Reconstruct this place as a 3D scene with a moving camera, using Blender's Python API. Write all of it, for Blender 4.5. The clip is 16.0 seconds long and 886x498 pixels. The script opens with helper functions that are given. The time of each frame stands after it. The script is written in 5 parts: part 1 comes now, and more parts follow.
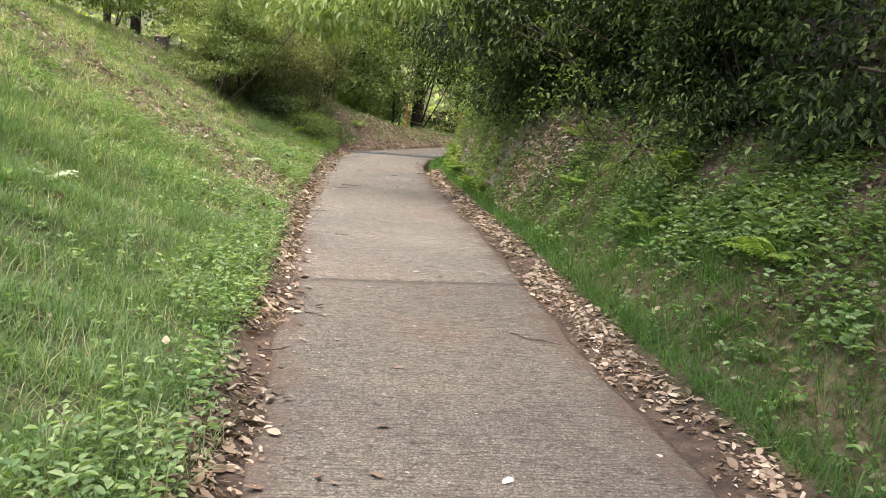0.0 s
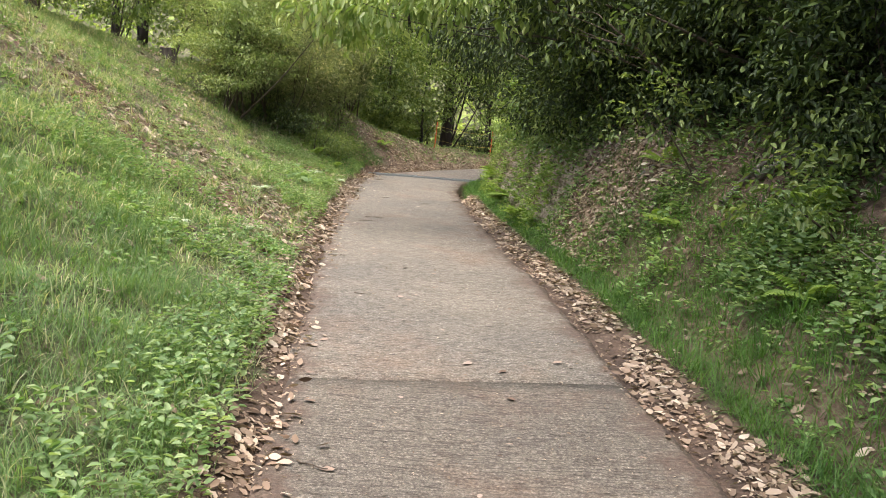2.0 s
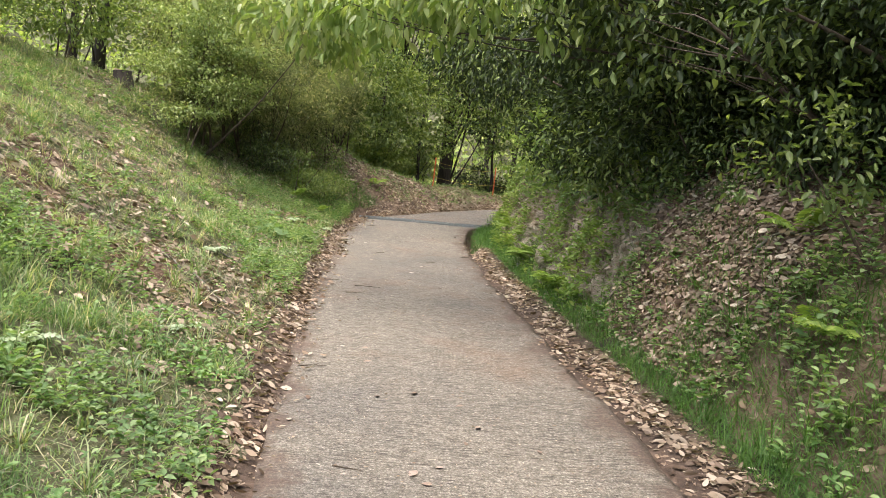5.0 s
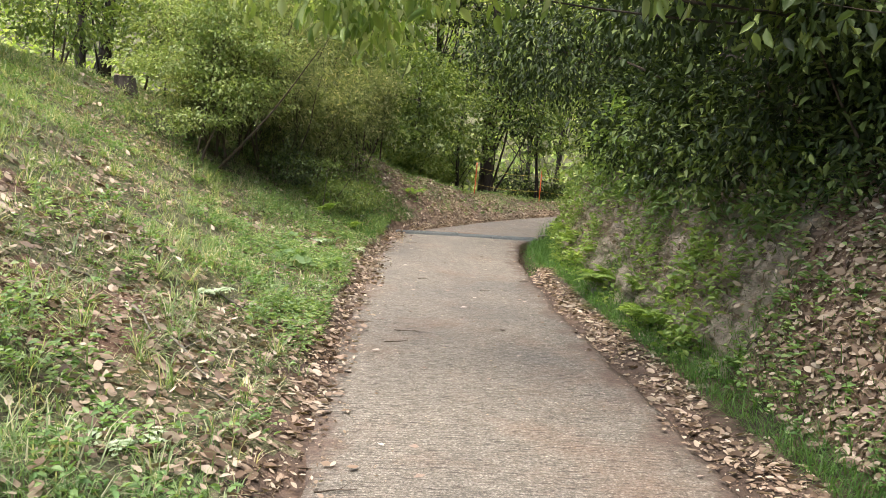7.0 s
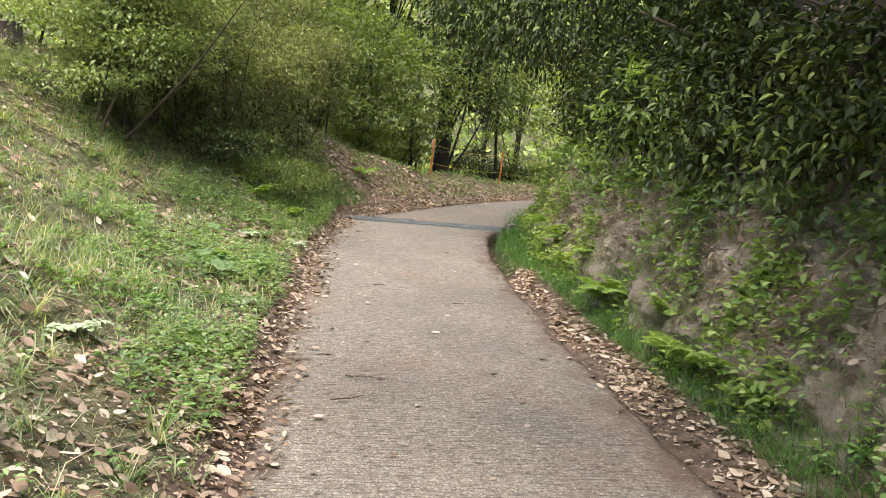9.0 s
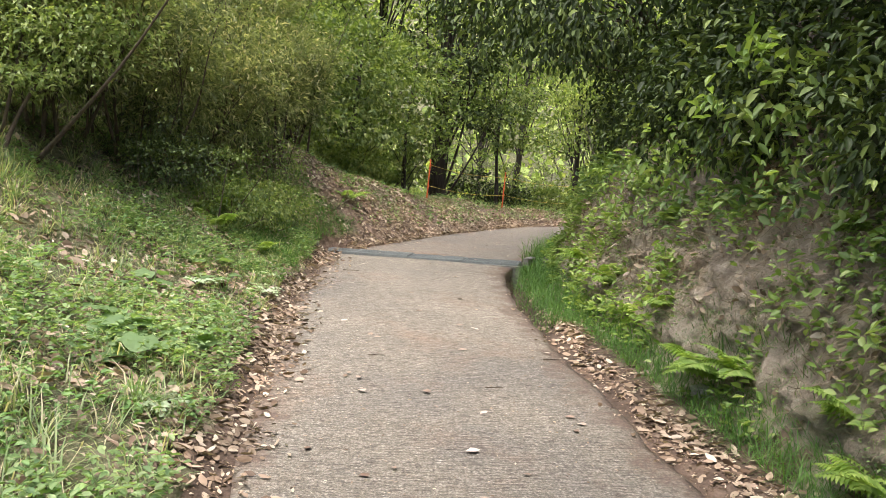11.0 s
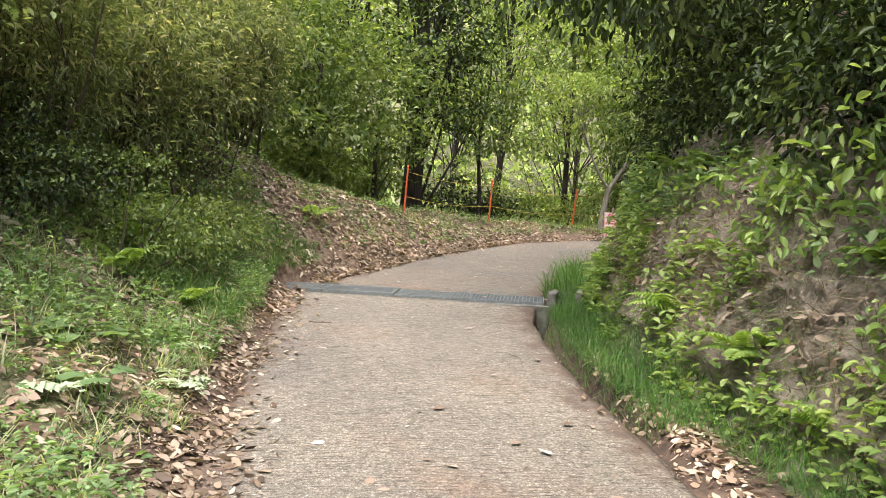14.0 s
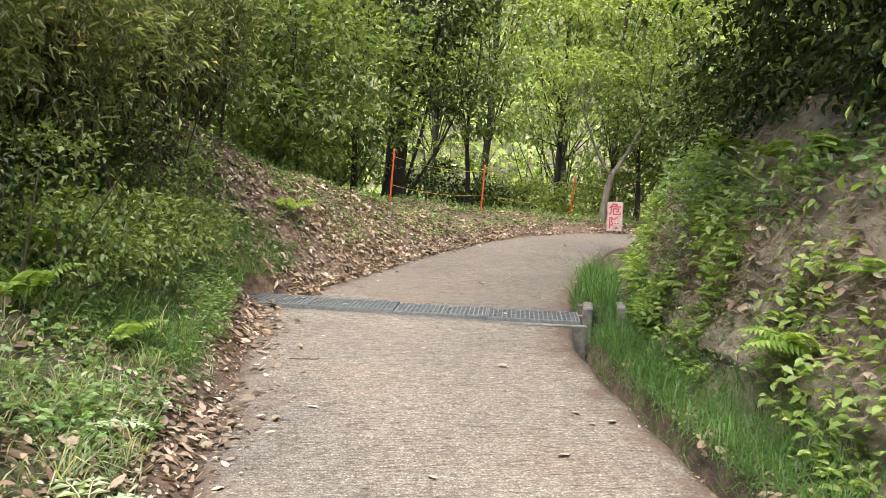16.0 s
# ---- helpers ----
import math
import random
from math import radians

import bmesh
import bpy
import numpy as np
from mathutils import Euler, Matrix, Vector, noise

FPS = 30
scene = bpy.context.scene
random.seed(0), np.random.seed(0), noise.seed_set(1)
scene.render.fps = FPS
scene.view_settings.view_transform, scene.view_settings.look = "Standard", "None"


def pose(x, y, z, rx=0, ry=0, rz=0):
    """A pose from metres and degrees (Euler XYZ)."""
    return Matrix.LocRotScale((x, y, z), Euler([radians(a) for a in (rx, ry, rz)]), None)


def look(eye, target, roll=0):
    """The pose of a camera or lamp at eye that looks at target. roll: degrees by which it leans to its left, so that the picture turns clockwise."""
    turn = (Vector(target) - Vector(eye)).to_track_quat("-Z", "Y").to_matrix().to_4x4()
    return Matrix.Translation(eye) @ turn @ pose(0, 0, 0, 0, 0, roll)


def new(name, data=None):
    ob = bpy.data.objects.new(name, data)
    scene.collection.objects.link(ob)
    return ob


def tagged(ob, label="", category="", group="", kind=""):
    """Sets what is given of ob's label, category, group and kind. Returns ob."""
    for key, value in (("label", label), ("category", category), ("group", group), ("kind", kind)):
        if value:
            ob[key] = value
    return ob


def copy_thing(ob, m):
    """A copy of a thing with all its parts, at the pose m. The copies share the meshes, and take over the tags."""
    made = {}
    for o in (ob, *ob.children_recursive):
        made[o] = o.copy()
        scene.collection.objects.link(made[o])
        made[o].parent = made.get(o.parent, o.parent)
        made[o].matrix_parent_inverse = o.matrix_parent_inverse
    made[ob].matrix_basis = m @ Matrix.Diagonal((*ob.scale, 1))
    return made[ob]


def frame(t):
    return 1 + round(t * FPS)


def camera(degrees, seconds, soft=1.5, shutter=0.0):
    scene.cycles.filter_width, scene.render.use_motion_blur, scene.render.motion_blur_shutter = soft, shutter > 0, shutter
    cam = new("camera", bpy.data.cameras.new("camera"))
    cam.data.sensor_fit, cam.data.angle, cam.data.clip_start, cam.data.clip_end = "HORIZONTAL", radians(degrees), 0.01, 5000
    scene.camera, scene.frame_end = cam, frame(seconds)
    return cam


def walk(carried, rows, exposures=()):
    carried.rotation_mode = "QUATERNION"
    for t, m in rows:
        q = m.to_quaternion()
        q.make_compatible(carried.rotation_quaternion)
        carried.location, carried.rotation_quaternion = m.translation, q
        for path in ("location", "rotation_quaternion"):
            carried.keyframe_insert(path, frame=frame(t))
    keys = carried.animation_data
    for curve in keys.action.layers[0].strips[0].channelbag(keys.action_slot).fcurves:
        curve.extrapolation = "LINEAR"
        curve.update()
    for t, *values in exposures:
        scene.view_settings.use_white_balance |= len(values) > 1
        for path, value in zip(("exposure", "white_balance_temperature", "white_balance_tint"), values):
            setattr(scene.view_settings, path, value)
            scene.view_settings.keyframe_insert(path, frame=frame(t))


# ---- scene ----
cam = camera(60.1, 16.0, soft=0.6)
PATH = [
    (0, (-0.117, 0.505, 1.493), (-0.106, 2.491, 1.253), 3.6),
    (0.5, (-0.165, 1.044, 1.526), (-0.237, 3.036, 1.354), 3.2),
    (1, (-0.246, 1.581, 1.547), (-0.295, 3.571, 1.348), 2.8),
    (1.5, (-0.281, 2.09, 1.6), (-0.336, 4.077, 1.376), 2.9),
    (2, (-0.376, 2.606, 1.62), (-0.431, 4.595, 1.421), 3.7),
    (2.5, (-0.447, 3.145, 1.645), (-0.526, 5.139, 1.526), 4.5),
    (3, (-0.549, 3.647, 1.669), (-0.643, 5.642, 1.572), 3.8),
    (3.2, (-0.586, 3.851, 1.705), (-0.648, 5.848, 1.604), 3.9),
    (5.3, (-0.777, 5.538, 1.907), (-0.799, 7.534, 1.787), 4.1),
    (5.5, (-0.802, 5.738, 1.926), (-0.78, 7.734, 1.797), 3.7),
    (6, (-0.863, 6.231, 1.928), (-0.9, 8.221, 1.734), 3.6),
    (6.5, (-0.972, 6.71, 1.983), (-1.012, 8.705, 1.851), 2.7),
    (7, (-1.035, 7.196, 1.992), (-1.163, 9.189, 1.885), 2.3),
    (7.5, (-1.14, 7.702, 2.017), (-1.304, 9.69, 1.883), 2.9),
    (8, (-1.191, 8.197, 2.038), (-1.308, 10.184, 1.851), 2.4),
    (8.5, (-1.256, 8.67, 2.074), (-1.336, 10.66, 1.893), 3.0),
    (9, (-1.34, 9.147, 2.113), (-1.322, 11.141, 1.952), 3.4),
    (9.2, (-1.363, 9.337, 2.12), (-1.363, 11.332, 1.988), 3.7),
    (11.3, (-1.614, 11.686, 2.153), (-1.557, 13.683, 2.054), 2.8),
    (11.5, (-1.621, 11.887, 2.153), (-1.567, 13.884, 2.053), 2.5),
    (12, (-1.681, 12.385, 2.191), (-1.591, 14.379, 2.068), 2.9),
    (12.5, (-1.765, 12.858, 2.206), (-1.664, 14.852, 2.088), 2.5),
    (13, (-1.821, 13.321, 2.236), (-1.746, 15.314, 2.095), 2.6),
    (13.5, (-1.939, 13.779, 2.28), (-1.754, 15.763, 2.101), 2.8),
    (14, (-1.976, 14.197, 2.296), (-1.818, 16.189, 2.219), 2.2),
    (14.5, (-2.052, 14.641, 2.322), (-1.886, 16.631, 2.213), 1.9),
    (15, (-2.103, 15.05, 2.331), (-1.925, 17.041, 2.257), 2.0),
    (15.5, (-2.131, 15.482, 2.38), (-1.93, 17.469, 2.272), 4.0),
    (16, (-2.227, 15.883, 2.408), (-1.985, 17.865, 2.292), 2.2),
]
walk(cam, [(t, look(eye, target, roll)) for t, eye, target, roll in PATH], [(0, 1.18, 6400, 12), (7, 1.25, 6400, 12), (9, 1.33, 6400, 12), (12, 1.46, 6400, 12), (16, 1.58, 6400, 12)])


# ---- world and sun ----
world = bpy.data.worlds.new("sky")
scene.world = world
world.use_nodes = True
_n = world.node_tree.nodes
_sky = _n.new("ShaderNodeTexSky")
_sky.sky_type, _sky.sun_disc = "NISHITA", False
_sky.sun_elevation, _sky.sun_rotation = radians(71), radians(206)
_sky.air_density, _sky.dust_density = 0.8, 5.0
world.node_tree.links.new(_sky.outputs[0], _n["Background"].inputs[0])
_n["Background"].inputs[1].default_value = 0.15
SUN = bpy.data.lights.new("sun", "SUN")
SUN.energy, SUN.angle, SUN.color = 2.3, radians(60), (1.0, 0.95, 0.86)
sun = new("sun", SUN)
sun.matrix_world = look((-3.2, -6.5, 21), (0, 0, 0))

rng = np.random.default_rng(7)


# ---- materials ----
def material(name, build):
    m = bpy.data.materials.new(name)
    m.use_nodes = True
    t = m.node_tree
    build(t, t.nodes, t.links, t.nodes["Principled BSDF"])
    return m


def coords(n, l, scale=1.0):
    tc = n.new("ShaderNodeNewGeometry")
    return tc.outputs["Position"]


def noise_tex(n, l, vec, scale, detail=5, rough=0.6):
    k = n.new("ShaderNodeTexNoise")
    k.inputs["Scale"].default_value, k.inputs["Detail"].default_value, k.inputs["Roughness"].default_value = scale, detail, rough
    l.new(vec, k.inputs["Vector"])
    return k.outputs["Fac"]


def ramp(n, l, fac, stops):
    r = n.new("ShaderNodeValToRGB")
    e = r.color_ramp.elements
    while len(e) < len(stops):
        e.new(0.5)
    for el, (p, c) in zip(e, stops):
        el.position, el.color = p, (*c, 1)
    l.new(fac, r.inputs[0])
    return r.outputs[0]


def mix(n, l, fac, a, b, mode="MIX"):
    m = n.new("ShaderNodeMixRGB")
    m.blend_type = mode
    for k, v in ((0, fac), (1, a), (2, b)):
        if isinstance(v, (int, float)):
            m.inputs[k].default_value = v
        elif isinstance(v, tuple):
            m.inputs[k].default_value = (*v, 1)
        else:
            l.new(v, m.inputs[k])
    return m.outputs[0]


def bump(n, l, p, height, strength, dist=0.01):
    b = n.new("ShaderNodeBump")
    b.inputs["Strength"].default_value, b.inputs["Distance"].default_value = strength, dist
    l.new(height, b.inputs["Height"])
    l.new(b.outputs[0], p.inputs["Normal"])


def earth(name, c1, c2, c3, scale=9.0, strength=0.8):
    def build(t, n, l, p):
        v = coords(n, l)
        a = ramp(n, l, noise_tex(n, l, v, scale, 8), [(0.3, c1), (0.5, c2), (0.72, c3)])
        b = ramp(n, l, noise_tex(n, l, v, 1.3, 3), [(0.35, (0.6, 0.6, 0.6)), (0.65, (1.1, 1.1, 1.1))])
        l.new(mix(n, l, 1.0, a, b, "MULTIPLY"), p.inputs["Base Color"])
        p.inputs["Roughness"].default_value = 0.95
        bump(n, l, p, noise_tex(n, l, v, scale * 4, 6), strength, 0.03)
    return material(name, build)


def foliage(name, stops, gloss=0.45, through_light=0.35):
    """Leaf colour differs leaf by leaf and clump by clump; some light passes through."""
    stops = [(k, (r * 1.06, g, b * 1.13) if g > r else (r, g, b)) for k, (r, g, b) in stops]

    def build(t, n, l, p):
        g = n.new("ShaderNodeNewGeometry")
        c = ramp(n, l, g.outputs["Random Per Island"], stops)
        b = ramp(n, l, noise_tex(n, l, g.outputs["Position"], 1.1, 3), [(0.3, (0.7, 0.75, 0.7)), (0.7, (1.15, 1.1, 1.0))])
        col = mix(n, l, 1.0, c, b, "MULTIPLY")
        l.new(col, p.inputs["Base Color"])
        p.inputs["Roughness"].default_value, p.inputs["Specular IOR Level"].default_value = gloss, 0.3
        tr = n.new("ShaderNodeBsdfTranslucent")
        l.new(mix(n, l, 1.0, col, (1.3, 1.35, 0.55), "MULTIPLY"), tr.inputs["Color"])
        mx = n.new("ShaderNodeMixShader")
        mx.inputs[0].default_value = through_light
        l.new(p.outputs[0], mx.inputs[1])
        l.new(tr.outputs[0], mx.inputs[2])
        l.new(mx.outputs[0], n["Material Output"].inputs[0])
    return material(name, build)


def bark(name, c1, c2, scale=14):
    def build(t, n, l, p):
        v = coords(n, l)
        mp = n.new("ShaderNodeMapping")
        mp.inputs["Scale"].default_value = (1, 1, 0.22)
        l.new(v, mp.inputs[0])
        f = noise_tex(n, l, mp.outputs[0], scale, 7, 0.65)
        l.new(ramp(n, l, f, [(0.32, c1), (0.7, c2)]), p.inputs["Base Color"])
        p.inputs["Roughness"].default_value = 0.9
        bump(n, l, p, f, 0.9, 0.02)
    return material(name, build)


def plain(name, c, rough=0.6, metal=0.0, var=0.25, scale=30):
    def build(t, n, l, p):
        v = coords(n, l)
        f = noise_tex(n, l, v, scale, 5)
        l.new(ramp(n, l, f, [(0.3, tuple(x * (1 - var) for x in c)), (0.7, tuple(min(1, x * (1 + var)) for x in c))]), p.inputs["Base Color"])
        p.inputs["Roughness"].default_value, p.inputs["Metallic"].default_value = rough, metal
        bump(n, l, p, f, 0.25, 0.004)
    return material(name, build)


def build_concrete(t, n, l, p, tint=(0.84, 0.86, 0.86)):
    v = coords(n, l)
    grit = noise_tex(n, l, v, 85, 5, 0.8)
    patch = noise_tex(n, l, v, 0.55, 5, 0.65)
    fine = noise_tex(n, l, v, 18, 6, 0.7)
    a = ramp(n, l, grit, [(0.3, (0.055, 0.05, 0.045)), (0.45, (0.21, 0.192, 0.168)), (0.56, (0.345, 0.318, 0.28)), (0.70, (0.78, 0.74, 0.67))])
    b = ramp(n, l, patch, [(0.3, (0.72, 0.72, 0.74)), (0.5, (0.95, 0.92, 0.88)), (0.7, (1.12, 1.08, 1.02))])
    c = mix(n, l, 1.0, a, b, "MULTIPLY")
    d = ramp(n, l, fine, [(0.32, (0.66, 0.62, 0.58)), (0.5, (1.0, 0.99, 0.97)), (0.68, (1.18, 1.18, 1.18))])
    c = mix(n, l, 1.0, c, d, "MULTIPLY")
    rust = ramp(n, l, noise_tex(n, l, v, 0.9, 6, 0.7), [(0.53, (0, 0, 0)), (0.72, (0.34, 0.34, 0.34))])
    c = mix(n, l, rust, c, (0.30, 0.165, 0.10))
    # broom grooves run across the way
    w = n.new("ShaderNodeTexWave")
    w.bands_direction = "Y"
    w.inputs["Scale"].default_value, w.inputs["Distortion"].default_value = 10.0, 9.0
    w.inputs["Detail"].default_value, w.inputs["Detail Scale"].default_value = 4.0, 1.2
    mp = n.new("ShaderNodeMapping")
    mp.inputs["Scale"].default_value = (0.35, 1, 1)
    mp.inputs["Rotation"].default_value = (0, 0, radians(-8))
    l.new(v, mp.inputs[0])
    l.new(mp.outputs[0], w.inputs["Vector"])
    gr = ramp(n, l, w.outputs["Fac"], [(0.0, (0.34, 0.32, 0.30)), (0.24, (1.04, 1.04, 1.04))])
    worn_off = ramp(n, l, noise_tex(n, l, v, 4.5, 6, 0.7), [(0.40, (0.06, 0.06, 0.06)), (0.60, (0.65, 0.65, 0.65))])
    c = mix(n, l, worn_off, c, mix(n, l, 1.0, c, gr, "MULTIPLY"))
    vo = n.new("ShaderNodeTexVoronoi")
    vo.inputs["Scale"].default_value = 42
    l.new(v, vo.inputs["Vector"])
    stone = ramp(n, l, vo.outputs["Distance"], [(0.10, (1.28, 1.26, 1.22)), (0.34, (0.95, 0.95, 0.95)), (0.75, (0.66, 0.64, 0.62))])
    c = mix(n, l, 0.75, c, mix(n, l, 1.0, c, stone, "MULTIPLY"))
    dm = n.new("ShaderNodeMapping")
    dm.inputs["Scale"].default_value = (10, 52, 1)
    dm.inputs["Rotation"].default_value = (0, 0, radians(-8))
    l.new(v, dm.inputs[0])
    dash = ramp(n, l, noise_tex(n, l, dm.outputs[0], 1.0, 4, 0.6), [(0.33, (0.42, 0.40, 0.38)), (0.45, (1, 1, 1)), (0.58, (1.0, 1.0, 1.0)), (0.70, (1.4, 1.38, 1.34))])
    c = mix(n, l, 0.85, c, mix(n, l, 1.0, c, dash, "MULTIPLY"))
    c = mix(n, l, 1.0, c, tint, "MULTIPLY")
    # soil washed over the margins, in ragged tongues
    at = n.new("ShaderNodeAttribute")
    at.attribute_name = "margin"
    reach = n.new("ShaderNodeMath")
    reach.operation = "MULTIPLY_ADD"
    l.new(noise_tex(n, l, v, 3.2, 8, 0.72), reach.inputs[0])
    reach.inputs[1].default_value, reach.inputs[2].default_value = 0.85, -0.26
    less = n.new("ShaderNodeMath")
    less.operation = "SUBTRACT"
    l.new(reach.outputs[0], less.inputs[0])
    l.new(at.outputs["Fac"], less.inputs[1])
    soil_mask = ramp(n, l, less.outputs[0], [(0.0, (0, 0, 0)), (0.16, (0.85, 0.85, 0.85))])
    c = mix(n, l, soil_mask, c, ramp(n, l, noise_tex(n, l, v, 45, 6, 0.7), [(0.3, (0.055, 0.036, 0.026)), (0.7, (0.17, 0.115, 0.085))]))
    l.new(c, p.inputs["Base Color"])
    p.inputs["Roughness"].default_value = 0.85
    hsum = mix(n, l, 0.8, w.outputs["Fac"], grit)
    bump(n, l, p, hsum, 0.8, 0.014)


CONCRETE = material("broomed_concrete", build_concrete)
CONCRETE_GREY = material("greyer_concrete", lambda t, n, l, p: build_concrete(t, n, l, p, (0.66, 0.66, 0.65)))
# darker copy for the slab past the drain; the tint carries its shade
CONCRETE_SHADED = material("shaded_concrete", lambda t, n, l, p: build_concrete(t, n, l, p, (0.69, 0.70, 0.70)))
OLD_CONCRETE = plain("old_concrete", (0.17, 0.16, 0.14), 0.9, 0, 0.45, 14)
SOIL = earth("soil", (0.05, 0.034, 0.024), (0.10, 0.066, 0.046), (0.17, 0.12, 0.088))
RED_SOIL = earth("red_soil", (0.07, 0.038, 0.025), (0.15, 0.088, 0.06), (0.25, 0.16, 0.115), 9)
TURF = earth("turf", (0.055, 0.05, 0.026), (0.13, 0.135, 0.065), (0.27, 0.235, 0.15), 14, 1.0)
LITTER = earth("leaf_mould", (0.07, 0.045, 0.03), (0.17, 0.115, 0.08), (0.30, 0.22, 0.17), 16)
def build_cliff(t, n, l, p):
    v = coords(n, l)
    a = ramp(n, l, noise_tex(n, l, v, 6, 9, 0.7), [(0.28, (0.12, 0.094, 0.072)), (0.5, (0.37, 0.31, 0.24)), (0.74, (0.62, 0.55, 0.45))])
    clay = ramp(n, l, noise_tex(n, l, v, 0.75, 4, 0.6), [(0.58, (0, 0, 0)), (0.66, (0.8, 0.8, 0.8))])
    c = mix(n, l, clay, a, ramp(n, l, noise_tex(n, l, v, 14, 6), [(0.3, (0.20, 0.11, 0.045)), (0.7, (0.42, 0.25, 0.10))]))
    moss = ramp(n, l, noise_tex(n, l, v, 2.1, 6, 0.7), [(0.54, (0, 0, 0)), (0.68, (0.6, 0.6, 0.6))])
    c = mix(n, l, moss, c, (0.10, 0.13, 0.045))
    l.new(c, p.inputs["Base Color"])
    p.inputs["Roughness"].default_value = 0.95
    bump(n, l, p, noise_tex(n, l, v, 26, 9, 0.75), 1.0, 0.07)


CLIFF = material("cut_earth", build_cliff)
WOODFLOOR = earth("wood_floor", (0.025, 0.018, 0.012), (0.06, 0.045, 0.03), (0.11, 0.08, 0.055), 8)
GRASS = foliage("grass", [(0.0, (0.125, 0.205, 0.088)), (0.45, (0.215, 0.315, 0.145)), (0.65, (0.31, 0.40, 0.21)), (0.84, (0.44, 0.46, 0.31)), (1.0, (0.60, 0.54, 0.45))], 0.5, 0.45)
FINE_GRASS = foliage("fine_grass", [(0.0, (0.085, 0.17, 0.055)), (0.6, (0.145, 0.255, 0.088)), (1.0, (0.22, 0.34, 0.135))], 0.5, 0.42)
VERGE = foliage("verge_grass", [(0.0, (0.055, 0.13, 0.034)), (0.6, (0.095, 0.205, 0.052)), (1.0, (0.15, 0.27, 0.08))], 0.5, 0.45)
LEAFY = foliage("leafy_weed", [(0.0, (0.115, 0.207, 0.086)), (0.5, (0.196, 0.310, 0.129)), (1.0, (0.322, 0.437, 0.216))], 0.5, 0.42)
WEED = foliage("weed", [(0.0, (0.103, 0.207, 0.064)), (0.5, (0.172, 0.310, 0.101)), (1.0, (0.287, 0.425, 0.172))], 0.45, 0.35)
BRIGHT = foliage("bright_leaf", [(0.0, (0.14, 0.24, 0.06)), (0.5, (0.22, 0.34, 0.09)), (1.0, (0.36, 0.46, 0.17))], 0.42, 0.4)
FRESH = foliage("fresh_leaf", [(0.0, (0.20, 0.29, 0.10)), (0.5, (0.31, 0.41, 0.16)), (1.0, (0.46, 0.54, 0.27))], 0.45, 0.4)
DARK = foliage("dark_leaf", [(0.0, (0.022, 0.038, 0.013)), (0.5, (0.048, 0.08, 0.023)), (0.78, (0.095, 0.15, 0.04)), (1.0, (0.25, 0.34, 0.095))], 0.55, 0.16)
OLIVE = foliage("olive_leaf", [(0.0, (0.11, 0.145, 0.068)), (0.5, (0.21, 0.26, 0.12)), (0.85, (0.34, 0.39, 0.21)), (1.0, (0.56, 0.50, 0.38))], 0.45, 0.45)
WOODLEAF = foliage("wood_leaf", [(0.0, (0.12, 0.19, 0.055)), (0.5, (0.22, 0.31, 0.095)), (1.0, (0.36, 0.43, 0.16))], 0.45, 0.5)
MIDLEAF = foliage("mid_leaf", [(0.0, (0.085, 0.14, 0.044)), (0.5, (0.15, 0.22, 0.07)), (1.0, (0.26, 0.33, 0.12))], 0.42, 0.45)
PALE = foliage("pale_leaf", [(0.0, (0.16, 0.26, 0.07)), (0.5, (0.27, 0.38, 0.12)), (1.0, (0.42, 0.50, 0.24))], 0.32, 0.4)
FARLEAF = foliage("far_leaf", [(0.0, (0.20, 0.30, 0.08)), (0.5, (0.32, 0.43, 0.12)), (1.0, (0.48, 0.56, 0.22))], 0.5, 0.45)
DEAD = foliage("dead_leaf", [(0.0, (0.085, 0.056, 0.04)), (0.25, (0.20, 0.14, 0.105)), (0.6, (0.33, 0.25, 0.198)), (0.9, (0.47, 0.38, 0.315)), (1.0, (0.60, 0.52, 0.455))], 0.55, 0.1)
STRAW = foliage("straw", [(0.0, (0.20, 0.165, 0.095)), (0.5, (0.38, 0.33, 0.20)), (1.0, (0.58, 0.53, 0.38))], 0.6, 0.2)
DEADROOT = foliage("dry_root", [(0.0, (0.12, 0.09, 0.065)), (0.5, (0.24, 0.19, 0.14)), (1.0, (0.38, 0.31, 0.24))], 0.8, 0.1)
def build_single(t, n, l, p):
    o = n.new("ShaderNodeObjectInfo")
    c = ramp(n, l, o.outputs["Random"], [(0.0, (0.16, 0.10, 0.065)), (0.4, (0.30, 0.21, 0.15)), (0.75, (0.44, 0.34, 0.27)), (1.0, (0.62, 0.54, 0.46))])
    f = noise_tex(n, l, coords(n, l), 90, 4)
    l.new(mix(n, l, 1.0, c, ramp(n, l, f, [(0.3, (0.7, 0.7, 0.7)), (0.7, (1.1, 1.1, 1.1))]), "MULTIPLY"), p.inputs["Base Color"])
    p.inputs["Roughness"].default_value = 0.6


DEAD_SINGLE = material("single_dead_leaf", build_single)
SILVER = foliage("silver_leaf", [(0.0, (0.30, 0.42, 0.24)), (1.0, (0.45, 0.56, 0.38))], 0.5, 0.25)
BARK_DARK = bark("dark_bark", (0.018, 0.014, 0.011), (0.075, 0.06, 0.048))
BARK_GREY = bark("grey_bark", (0.10, 0.09, 0.07), (0.26, 0.24, 0.19))
TWIG = bark("twig_bark", (0.045, 0.033, 0.022), (0.13, 0.10, 0.07), 30)
STEEL = plain("galvanised_steel", (0.21, 0.23, 0.23), 0.6, 0.3, 0.3, 40)
ORANGE = plain("orange_plastic", (0.55, 0.11, 0.03), 0.5, 0, 0.12, 9)
ROPE = plain("yellow_rope", (0.45, 0.32, 0.05), 0.7)
